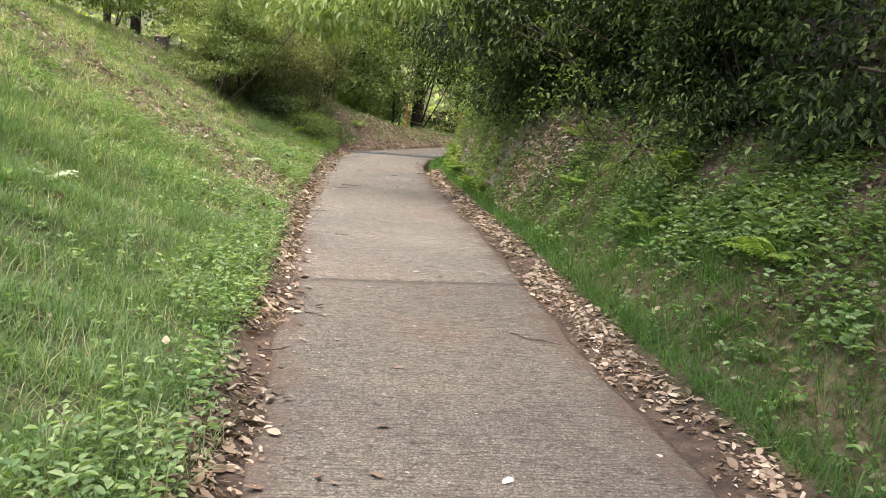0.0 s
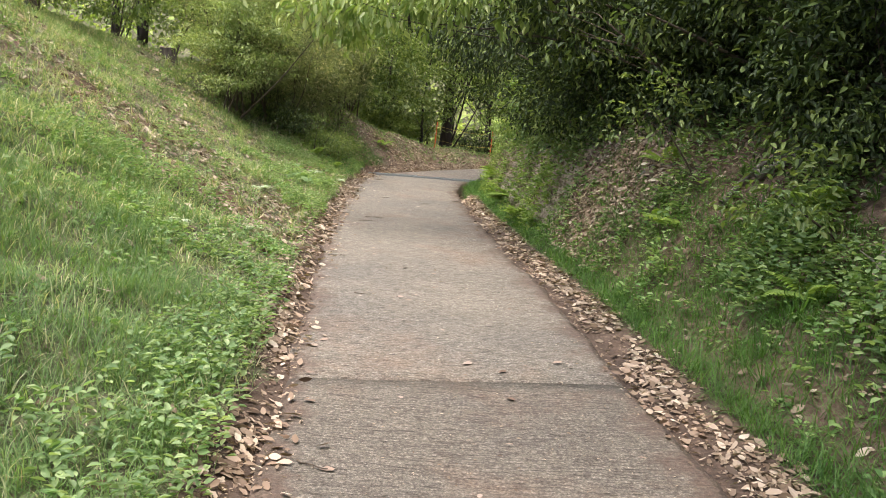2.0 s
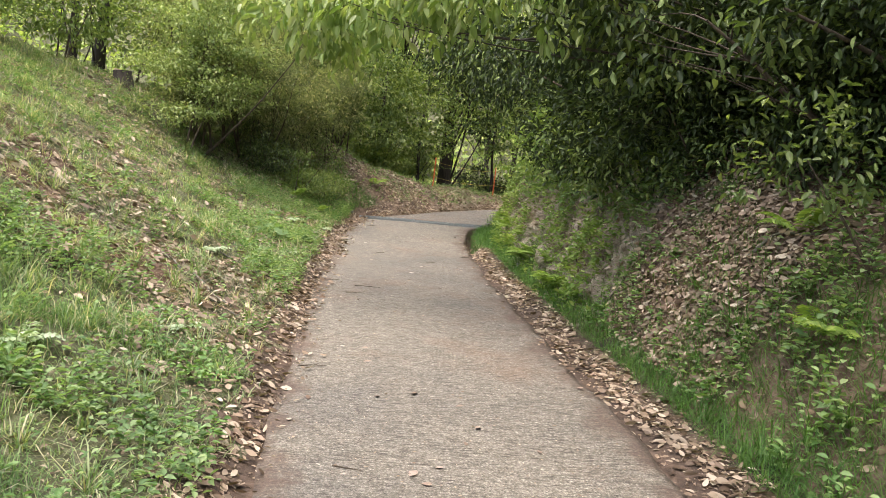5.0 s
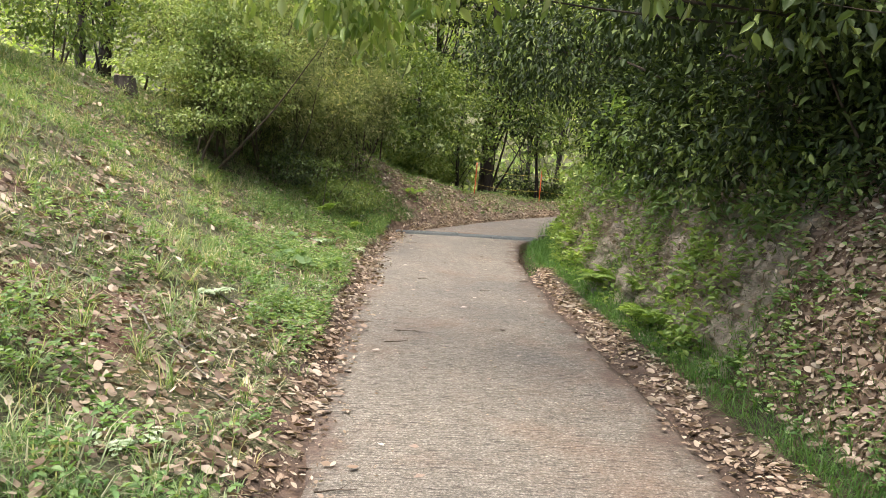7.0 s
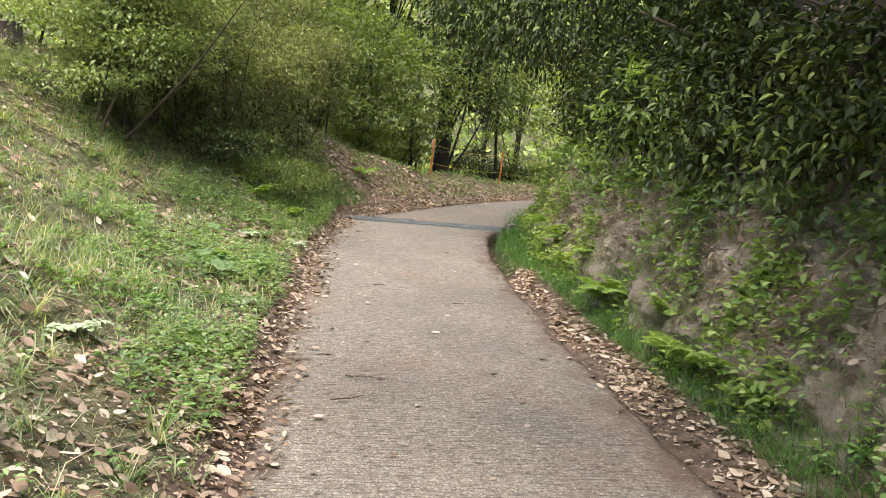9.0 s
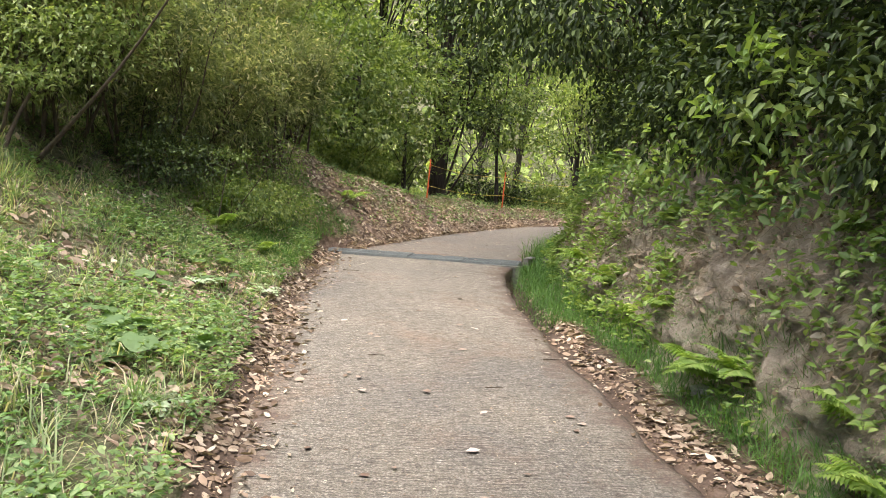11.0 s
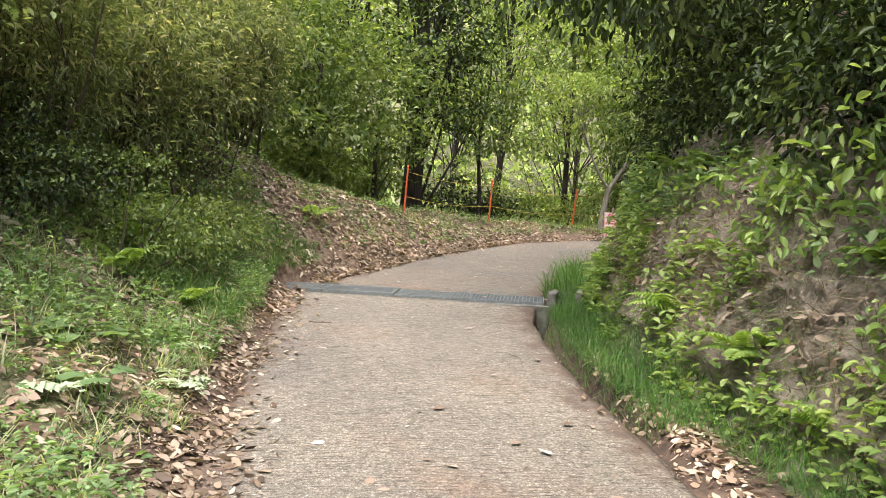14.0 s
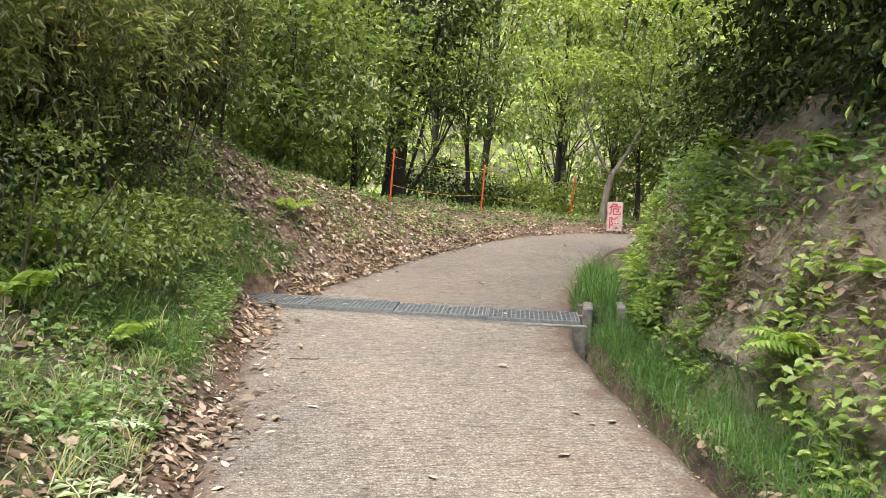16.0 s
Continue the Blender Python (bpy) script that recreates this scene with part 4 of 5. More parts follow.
grass("dry_grass", "flattened straw-coloured dead grass between the tufts", X, Y, Z, rng.uniform(0.06, 0.2, len(X)), rng.uniform(0.003, 0.006, len(X)), STRAW, 5.0)


def tufts(name, label, X, Y, Z, per, h, mat):
    """Tussocks: long arching blades that spring from one spot."""
    n = len(X)
    size = np.repeat(rng.uniform(0.6, 1.3, n), per)
    ox, oy = rng.normal(0, 0.022, n * per), rng.normal(0, 0.022, n * per)
    grass(name, label, np.repeat(X, per) + ox, np.repeat(Y, per) + oy, np.repeat(Z, per), h * size * rng.uniform(0.6, 1.2, n * per), rng.uniform(0.005, 0.009, n * per), mat, 1.6, BOW)


X, Y, Z = spots(1500, -8.5, -1.6, 7.0, 22.5, lambda dl, dr, x, y: (dl > 0.35) * 0.6)
tufts("grass_tussocks", "arching tussocks of pale green grass on the bank", X, Y, Z, 38, 0.24, GRASS)
X, Y, Z = spots(160, 0.3, 3.0, 3.0, 12.0, lambda dl, dr, x, y: (dr > 0.6) * (dr < 2.2) * 0.6)
tufts("slope_tussocks", "long-bladed grass tussocks on the shaded slope", X, Y, Z, 34, 0.3, VERGE)
X, Y, Z = spots(150000, -4.8, -0.5, 0.8, 10.8, lambda dl, dr, x, y: (dl > 0.3) * np.clip(0.75 + 0.7 * wobble(x, y, 5.7, 3), 0.15, 1) * step(-0.1, 0.35, wobble(x, y, 0.9, 0.5) + 0.4 * wobble(x, y, 2.9, 2) + 0.6 * (1 - step(7.5, 9.5, y))) * step(10.8, 9.2, y))
grass("soft_grass", "soft tall fine-bladed grass in tufts on the bank", X, Y, Z, rng.uniform(0.12, 0.27, len(X)) * (0.8 + 0.35 * wobble(X, Y, 3.1, 1)), rng.uniform(0.003, 0.0055, len(X)), FINE_GRASS, 1.0, BOW)
X, Y, Z = spots(215000, -0.6, 2.6, 0.0, 23.2, lambda dl, dr, x, y: (dr > np.where(y > 18.3, 0.15, 0.42)) * (dr < np.where(y > 12, 0.98, np.where(y > 10, 1.4, 1.75)) + 0.2 * wobble(x, y, 3)) * np.where(y > 8, 1.0, 0.9) * np.clip(0.95 + 0.4 * wobble(x, y, 5.1, 2), 0.4, 1) * (1 - 0.9 * np.exp(-((x - 1.15) ** 2 * 6 + (y - 12.1) ** 2 * 2))))
grass("verge_grass", "dense dark green fine grass along the foot of the cut bank", X, Y, Z, rng.uniform(0.11, 0.25, len(X)), rng.uniform(0.004, 0.0065, len(X)), VERGE, 1.4, BOW)
X, Y, Z = spots(22000, -4.6, -2.8, 20.3, 24.0, lambda dl, dr, x, y: (dl > 0.25) * (dl < 1.4))
grass("foot_grass", "soft dark green grass at the foot of the bank's shrubs", X, Y, Z, rng.uniform(0.12, 0.25, len(X)), rng.uniform(0.004, 0.006, len(X)), VERGE, 1.6, BOW)
X, Y, Z = spots(26000, -4.6, 5.0, 24, 33.5, lambda dl, dr, x, y: (dl > 0.35) * (dl < 4) * step(0.0, 0.5, wobble(x, y, 1.6, 3) + 0.25 + 0.4 * (y > 29)))
grass("edge_grass", "thin grass among leaves at the edge of the bend", X, Y, Z, rng.uniform(0.08, 0.26, len(X)), rng.uniform(0.004, 0.008, len(X)), GRASS, 0.9)
X, Y, Z = spots(2400, -0.1, 1.0, 22.9, 25.4, lambda dl, dr, x, y: (dr > 0.0) * (dr < 0.45))
grass("sedge_tuft", "tall drooping sedge at the inside of the bend", X, Y, Z, rng.uniform(0.2, 0.5, len(X)), rng.uniform(0.006, 0.01, len(X)), VERGE, 1.1)


def weeds(name, label, X, Y, Z, size, per, mat, height=0.10, shape=LEAF4, slim=0.55):
    """Low broad-leaved plants: a whorl or two of leaves each."""
    n = len(X)
    s = np.repeat(size * rng.uniform(0.6, 1.3, n), per)
    a = rng.uniform(0, 2 * math.pi, n * per)
    out = np.stack([np.cos(a), np.sin(a), rng.uniform(-0.1, 0.7, n * per)], -1)
    P = np.repeat(np.stack([X, Y, Z], -1), per, 0) + out * np.array([1, 1, 0]) * s[:, None] * rng.uniform(0.1, 0.7, (n * per, 1)) + np.stack([0 * s, 0 * s, rng.uniform(0.1, 1, n * per) * np.repeat(height * rng.uniform(0.5, 1.4, n), per)], -1)
    V, F = scatter(shape, P, out, np.array([0, 0, 1.0]) + rng.normal(size=P.shape) * 0.3, s, s * slim)
    return tagged(new(name, mesh_np(name, V, F, mat)), label, "weeds", kind="stuff")


X, Y, Z = spots(34000, -8.0, -0.4, 0.0, 23, lambda dl, dr, x, y: (dl > 0.22) * np.clip(0.9 - 0.10 * dl, 0.3, 1) * (1 - 0.8 * bare(x, y)) * np.where(y < 8.5, np.where(dl < 0.42 + 0.2 * wobble(x, y, 1.9, 3), 0.55, 0.06), step(-0.35, 0.45, wobble(x, y, 3.4, 7))))
weeds("bank_weeds", "low broad-leaved weeds among the bank's grass", X, Y, Z, 0.042, 7, WEED, 0.12)
X, Y, Z = spots(15000, -4.5, -0.4, 0.8, 23, lambda dl, dr, x, y: (dl > 0.15) * step(0.2, 0.55, wobble(x, y, 1.3, 5) + (0.45 + 0.35 * (y < 8.5)) * np.exp(-dl * 0.9)) * np.clip(1.1 - 0.2 * dl, 0.1, 1) * np.where(y < 8.5, np.where(dl < 0.6 + 0.2 * wobble(x, y, 3.0, 2), 0.8, 0.08), 1))
weeds("leafy_weeds", "patches of taller leafy weeds along the bank", X, Y, Z + 0.03, 0.042, 9, LEAFY, 0.2)
X, Y, Z = spots(12000, -0.4, 4.0, 1.2, 13.5, lambda dl, dr, x, y: (dr > 0.55) * (dr < 3.2) * np.clip(0.62 - 0.12 * dr, 0.12, 1) * np.where((dr < 1.2) & (y < 10.2), 0.3, 1.15) * (1 - 0.92 * np.exp(-((x - 1.7) ** 2 * 0.9 + (y - 11.4) ** 2 * 0.5))))
weeds("slope_weeds", "broad-leaved weeds and creepers on the shaded slope", X, Y, Z, 0.05, 7, WEED, 0.17)
X, Y, Z = spots(10500, 0, 4.0, 1.2, 13.5, lambda dl, dr, x, y: (dr > np.where(y < 10.2, 1.0 + 0.3 * wobble(x, y, 2.6, 1), 0.7)) * (dr < 2.9) * step(-0.4, 0.3, wobble(x, y, 1.9, 6)) * (1 - 0.97 * np.exp(-((x - 1.35) ** 2 * 1.2 + (y - 11.4) ** 2 * 0.9))))
weeds("slope_creeper", "pale green trailing creeper leaves on the shaded slope", X, Y, Z + 0.06, 0.056, 8, LEAFY, 0.24, slim=0.68)
X, Y, Z = spots(5000, -0.6, 2.2, 12.5, 27, lambda dl, dr, x, y: (dr > 0.5) * (dr < 1.0) * step(-0.1, 0.4, wobble(x, y, 2.2, 4)))
weeds("cut_bank_weeds", "bright green weeds rooted in the cut earth bank", X, Y, Z, 0.06, 7, BRIGHT, 0.12)
X, Y, Z = spots(6500, -5, 5, 23.2, 32, lambda dl, dr, x, y: (dl > 0.25) * (dl < 3.5) * 0.5)
weeds("bend_weeds", "scattered weeds among the leaf litter of the bend", X, Y, Z, 0.05, 6, WEED, 0.12)



# weeds, roots and leaves that hang on the earth face
def face_leaves(name, label, places, out, per, size, mat, spread, slim=0.5):
    n = len(places) * per
    P = np.repeat(places, per, 0) + rng.normal(size=(n, 3)) * spread + np.repeat(out, per, 0) * rng.uniform(0.01, spread, (n, 1))
    Y = np.repeat(out, per, 0) + rng.normal(size=(n, 3)) * 0.6 + np.array([0, 0, -0.15])
    L = size * rng.uniform(0.6, 1.3, n)
    V, F = scatter(LEAF4, P, Y, np.array([0, 0, 1.0]) + np.repeat(out, per, 0) * 0.5 + rng.normal(size=(n, 3)) * 0.3, L, L * slim)
    return tagged(new(name, mesh_np(name, V, F, mat)), label, "weeds", kind="stuff")


noise_field = lambda Q: np.sin(Q[:, 1] * 7.3 + Q[:, 2] * 4.0) + np.sin(Q[:, 1] * 3.1 - Q[:, 2] * 9.0 + 1.0)
P, O = on_face(2500, 0.0, 0.9)
k = wobble(P[:, 1], P[:, 2], 2.4, 1.0) + 0.25 * noise_field(P) + 0.3 - 0.42 * (P[:, 2] - road_z(P[:, 1])) > 0.08
face_leaves("face_weeds", "bright leafy weeds growing out of the earth face", P[k], O[k], 8, 0.062, BRIGHT, 0.06, 0.6)
P, O = on_face(480, 0.8, 1.0)
face_leaves("face_brow_weeds", "leafy plants hanging over the brow of the cut bank", P, O, 9, 0.075, LEAFY, 0.08, 0.55)
P, O = on_face(9000, 0.3, 1.0)
D = O * 0.35 + np.array([0, 0, -1.0]) + rng.normal(size=P.shape) * 0.5
V, F = scatter(BLADE, P + O * 0.02, D, O, rng.uniform(0.06, 0.24, len(P)), rng.uniform(0.003, 0.006, len(P)))
tagged(new("bare_roots", mesh_np("bare_roots", V, F, DEADROOT)), "dry grey-brown roots hanging from the cut bank", "roots", kind="stuff")
P, O = on_face(9000, 0.0, 1.0)
V, F = scatter(BLADE, P + O * 0.01, rng.normal(size=P.shape) + O * 0.7, rng.normal(size=P.shape), rng.uniform(0.025, 0.09, len(P)), rng.uniform(0.003, 0.008, len(P)))
tagged(new("root_stubs", mesh_np("root_stubs", V, F, DEADROOT)), "short broken roots and straws stuck in the earth face", "roots", kind="stuff")
P, O = on_face(5000, 0.0, 0.9)
k = wobble(P[:, 1], P[:, 2], 3.1, 4.0) > -0.1
face_leaves("face_moss", "tiny mossy leaves on the earth face", P[k], O[k], 4, 0.018, LEAFY, 0.03, 0.7)
P, O = on_face(3200, 0.3, 1.0)
L = rng.uniform(0.03, 0.085, len(P))
V, F = scatter(DRY, P + O * 0.02, rng.normal(size=P.shape) + np.array([0, 0, -0.5]), O + rng.normal(size=P.shape) * 0.4, L, L * 0.5)
tagged(new("face_leaf_litter", mesh_np("face_leaf_litter", V, F, DEAD)), "dry leaves caught on the earth face", "leaf litter", kind="stuff")


def fallen(name, label, X, Y, Z, lift=0.03, big=1.0, shapes=None):
    k = (X < -3.3) | (X > -0.1) | (np.abs(Y - 23.10 + 0.22 * (X + 3.38)) > 0.27)
    X, Y, Z = X[k], Y[k], Z[k]
    n = len(X)
    a = rng.uniform(0, 2 * math.pi, n)
    out = np.stack([np.cos(a), np.sin(a), rng.normal(0, 0.22, n)], -1)
    L = big * (0.02 + 0.085 * rng.random(n) ** 1.7)
    e = 0.05
    nrm = np.stack([-(land(X + e, Y) - land(X - e, Y)) / (2 * e), -(land(X, Y + e) - land(X, Y - e)) / (2 * e), np.ones(n)], -1) if lift else np.tile(np.array([[0, -0.064, 1.0]]), (n, 1))
    nrm /= np.linalg.norm(nrm, axis=1)[:, None]
    out = out - nrm * np.sum(out * nrm, 1)[:, None] * 0.85
    P, Q, W = np.stack([X, Y, Z + rng.uniform(0.003, max(lift, 0.006), n)], -1), nrm + rng.normal(size=(n, 3)) * 0.38, L * rng.uniform(0.3, 0.6, n)
    c = rng.random(n) < 0.5
    V, F = join([scatter(shape, P[k], out[k], Q[k], L[k], W[k]) for shape, k in zip(shapes or (DRY, CURLED), (c, ~c))])
    return tagged(new(name, mesh_np(name, V, F, DEAD, smooth=True)), label, "leaf litter", kind="stuff")


def crumbs(n):
    """Grit, leaf scraps and needles lying on the concrete."""
    X, Y = rng.uniform(-3.0, 2.0, n), rng.uniform(1.0, 29, n)
    k = (side_of(X, Y, LEFT) > 0.02) & (side_of(X, Y, RIGHT) < -0.02) & (np.abs(Y - 23.10 + 0.22 * (X + 3.38)) > 0.3)
    X, Y = X[k], Y[k]
    m = len(X)
    a = rng.uniform(0, 2 * math.pi, m)
    V, F = scatter(DRY, np.stack([X, Y, road_z(Y) + 0.006], -1), np.stack([np.cos(a), np.sin(a), 0 * a], -1), np.array([0, 0, 1.0]) + rng.normal(size=(m, 3)) * 0.35, rng.uniform(0.006, 0.028, m), rng.uniform(0.003, 0.012, m))
    tagged(new("lane_crumbs", mesh_np("lane_crumbs", V, F, DEAD)), "small scraps of leaf and grit on the concrete", "grit", kind="stuff")


crumbs(9000)


def on_road(X, Y, Z):
    dl, dr = -side_of(X, Y, LEFT), side_of(X, Y, RIGHT)
    return np.where((dl <= 0.01) & (dr <= 0.01), road_z(Y) + 0.003, Z)


X, Y, Z = spots(165000, -3.5, 0, 0.6, 23.2, lambda dl, dr, x, y: np.exp(-((dl - 0.13 - 0.06 * wobble(x, y, 2)) / (0.13 + 0.10 * step(9, 16, y))) ** 2) * np.clip(0.6 + 0.6 * wobble(x, y, 2.3), 0.08, 1))
fallen("verge_leaf_litter", "dry brown fallen leaves along the grassy verge", X, Y, on_road(X, Y, Z), 0.014, 0.8)
X, Y, Z = spots(150000, -1.0, 1.8, 0.6, 21, lambda dl, dr, x, y: np.exp(-((dr - 0.23 - 0.08 * wobble(x, y, 2)) / 0.15) ** 2) * np.where(y > 19, 0.25, 1.0) * np.clip(0.62 + 0.6 * wobble(x, y, 2.6), 0.1, 1))
fallen("gutter_leaf_litter", "dry tan fallen leaves drifted along the cut bank", X, Y, on_road(X, Y, Z), 0.014, 0.78)
X, Y, Z = spots(64000, -5.5, 3.5, 22.6, 31.6, lambda dl, dr, x, y: (dl > -0.12) * np.clip(1.1 - 0.16 * dl, 0, 1) * step(-0.5, 0.2, wobble(x, y, 1.6, 3) + 0.4))
fallen("bend_leaf_litter", "deep drift of dry brown leaves on the slope of the bend", X, Y, on_road(X, Y, Z), 0.06, 1.05, (LEAF4, LEAF2))
X, Y, Z = spots(40000, -4.6, 0.6, 22.7, 29.5, lambda dl, dr, x, y: (dl > -0.05) * (dl < 2.6) * np.clip(0.65 + 0.5 * wobble(x, y, 2.0, 3), 0.15, 1))
fallen("slope_drift_leaves", "thick drift of dry leaves on the steep side of the bend", X, Y, on_road(X, Y, Z), 0.07, 1.1, (LEAF4, LEAF2))
X, Y, Z = spots(75000, 0.2, 4.5, 2.0, 16, lambda dl, dr, x, y: (dr > 0.7) * (dr < 3.0) * np.clip(1.6 - 0.4 * dr, 0.2, 1) * (0.12 + 0.5 * step(9.5, 11, y) * np.exp(-((x - 1.4) ** 2 * 1.2 + (y - 11.4) ** 2 * 0.9))))
fallen("slope_leaf_litter", "dry leaves lying on the shaded slope", X, Y, Z, 0.05, 0.8)
X, Y, Z = spots(17000, 0.7, 2.3, 10.2, 12.6, lambda dl, dr, x, y: (dr > 0.62) * np.clip(1.5 * np.exp(-((x - 1.25) ** 2 * 3.2 + (y - 11.4) ** 2 * 1.4)) + 0.3 * wobble(x, y, 4.0), 0, 1))
fallen("hollow_leaf_litter", "thick grey-tan leaf litter spilling down a hollow", X, Y, Z, 0.07, 0.8)
X, Y, Z = spots(90000, -8.5, -1.2, 7.5, 23, lambda dl, dr, x, y: (dl > 0.2) * np.clip(0.35 + 0.5 * wobble(x, y, 2.6, 4) + 0.5 * bare(x, y), 0.08, 1))
fallen("bank_scraps", "small scraps of dead leaf and straw on the bank", X, Y, Z, 0.03, 0.42, (LEAF2, LEAF2))
X, Y, Z = spots(150000, -3.6, 1.9, 0.6, 23.0, lambda dl, dr, x, y: np.maximum(np.exp(-((dl - 0.12) / 0.17) ** 2), np.where(y < 21, np.exp(-((dr - 0.2) / 0.17) ** 2), 0)) * np.clip(0.5 + 0.6 * wobble(x, y, 2.4), 0.1, 1))
fallen("verge_scraps", "crumbled scraps of dead leaf along both verges", X, Y, on_road(X, Y, Z), 0.012, 0.38, (LEAF2, LEAF2))
X, Y, Z = spots(85000, -7.5, -0.6, 1.0, 23, lambda dl, dr, x, y: (dl > 0.25) * np.minimum(0.025 + 0.14 * step(8, 12, y) + 0.55 * bare(x, y) ** 1.5 + 1.0 * drifted(x, y, dl), 1) * np.clip(1.2 - 0.1 * dl, 0.3, 1))
fallen("bank_leaf_litter", "dead leaves caught in the grass of the bank", X, Y, Z, 0.06)
X, Y, Z = spots(26000, -0.6, 3.4, 12.5, 27, lambda dl, dr, x, y: (dr > 0.6) * (dr < 2.9) * np.where(dr > 1.3, 0.9, step(0.0, 0.6, wobble(x, y, 2.5, 7))))
fallen("cut_bank_leaf_litter", "dry leaves caught on the cut bank", X, Y, Z, 0.05, 0.75)


# ---- the drain across the way ----
DA, DB = np.array([-3.38, 23.10]), np.array([-0.20, 22.40])
DU = (DB - DA) / np.linalg.norm(DB - DA)
DLEN = float(np.linalg.norm(DB - DA))
DANG = math.degrees(math.atan2(DU[1], DU[0]))


def drain_pose(along, across=0.0, up=0.0):
    x, y = DA + DU * along + np.array([-DU[1], DU[0]]) * across
    return pose(float(x), float(y), float(road_z(y)) + up, 3.6, 0, DANG)


channel = tagged(new("drain_channel"), "old concrete channel of the cross drain", "drain", kind="structure")
for across in (-0.225, 0.225):
    part("channel_wall", box("channel_wall", (DLEN + 0.1, 0.05, 0.5), OLD_CONCRETE, 0.006), channel, at=drain_pose(DLEN / 2, across, -0.265))
part("channel_floor", box("channel_floor", (DLEN + 0.1, 0.5, 0.06), OLD_CONCRETE, 0.004), channel, at=drain_pose(DLEN / 2, 0, -0.52))


PANEL = DLEN / 4
panel = empty("drain_grating", (0, 0, 0), "galvanised steel grating panel laid over the cross drain", "grating", "drain gratings")
bar_mesh, rod_mesh = box("bar", (0.007, 0.38, 0.026), STEEL, 0), box("rod", (PANEL - 0.02, 0.008, 0.012), STEEL, 0)
for k in range(int(PANEL / 0.04)):
    part("bar", bar_mesh, panel, at=pose(-PANEL / 2 + 0.02 + k * 0.04, 0, 0.009))
for k in range(6):
    part("rod", rod_mesh, panel, at=pose(0, -0.16 + k * 0.064, 0.017))
for sgn in (-1, 1):
    part("side_bar", box("side_bar", (PANEL - 0.006, 0.008, 0.05), STEEL, 0.001), panel, at=pose(0, sgn * 0.20, 0))
    part("end_bar", box("end_bar", (0.008, 0.40, 0.05), STEEL, 0.001), panel, at=pose(sgn * (PANEL / 2 - 0.007), 0, 0))
for k in range(1, 4):
    copy_thing(panel, drain_pose(PANEL * (k + 0.5), 0, 0.0 + 0.004 * (k % 2)))
panel.matrix_basis = drain_pose(PANEL * 0.5, 0, -0.004)

# gutter walls beside the way
gutter_wall = tagged(new("gutter_wall"), "weathered concrete edge of the side gutter", "gutter", kind="structure")
for x, y, lx, ly, lz, dz, a in [(-0.02, 22.72, 0.09, 0.55, 0.42, -0.13, -18), (0.24, 22.56, 0.08, 0.5, 0.46, -0.11, -18), (0.1, 22.95, 0.3, 0.08, 0.4, -0.16, -18)]:
    part("concrete_wall", box("concrete_wall", (lx, ly, lz), OLD_CONCRETE, 0.012), gutter_wall, at=pose(x, y, float(road_z(y)) + dz, 0, 0, a))

# ---- warning sign ----
def letter(ch, size, mat, parent, at):
    c = bpy.data.curves.new("letter", "FONT")
    c.body, c.size, c.extrude, c.align_x, c.align_y = ch, size, 0.002, "CENTER", "CENTER"
    c.offset = 0.004
    c.materials.append(mat)
    ob = new("letter", c)
    ob.parent, ob.matrix_basis = parent, at
    return ob


SX, SY = 3.0, 30.65
sz = float(land(SX, SY))
sign = empty("warning_sign", (SX, SY, sz), "faded pink warning board with red characters on a stake", "sign")
sign.matrix_basis = pose(SX, SY, sz, 0, 0, -18)
board = part("board", box("board", (0.31, 0.02, 0.58), BOARD, 0.006), sign, "faded pinkish white board", pose(0, 0, 0.36, -3, 0, 0))
part("stake", box("stake", (0.04, 0.035, 0.92), CUTWOOD, 0.004), sign, at=pose(0.03, 0.035, 0.3))
letter("危", 0.25, RED, board, pose(0, -0.012, 0.13, 90))
letter("険", 0.25, RED, board, pose(0, -0.012, -0.14, 90))
for sgn in (-1, 1):
    part("red_border", box("red_border", (0.006, 0.004, 0.55), RED, 0), board, at=pose(sgn * 0.145, -0.0115, 0))

# ---- orange poles with a yellow rope ----
POLES = [(-1.60, 28.5, 3), (0.33, 30.9, 3), (2.42, 31.86, 6), (5.0, 32.1, -2)]
tops = []
rod = None
for x, y, lean in POLES:
    z = float(land(x, y))
    if rod is None:
        rod = empty("marker_pole", (x, y, z), "thin orange plastic marker pole at the edge of the bend", "pole", "marker poles")
        part("pole", mesh_np("pole", *tube([(0, 0, -0.15), (0, 0, 0.4), (0, 0, 0.92)], [0.018, 0.017, 0.016], 10), ORANGE, smooth=True), rod)
        part("cap", mesh_np("cap", *tube([(0, 0, 0.915), (0, 0, 0.94), (0, 0, 0.95)], [0.02, 0.02, 0.004], 10), ORANGE), rod)
        for h in (0.36, 0.82):
            part("rope_hook", mesh_np("rope_hook", *tube([(0.018, 0, h - 0.02), (0.04, 0, h), (0.018, 0, h + 0.02)], [0.006] * 3, 6), ORANGE), rod)
        rod.matrix_basis = pose(x, y, z, 0, lean, 0)
        ob = rod
    else:
        ob = copy_thing(rod, pose(x, y, z, 0, lean, 0))
    tops.append(Matrix(ob.matrix_basis))
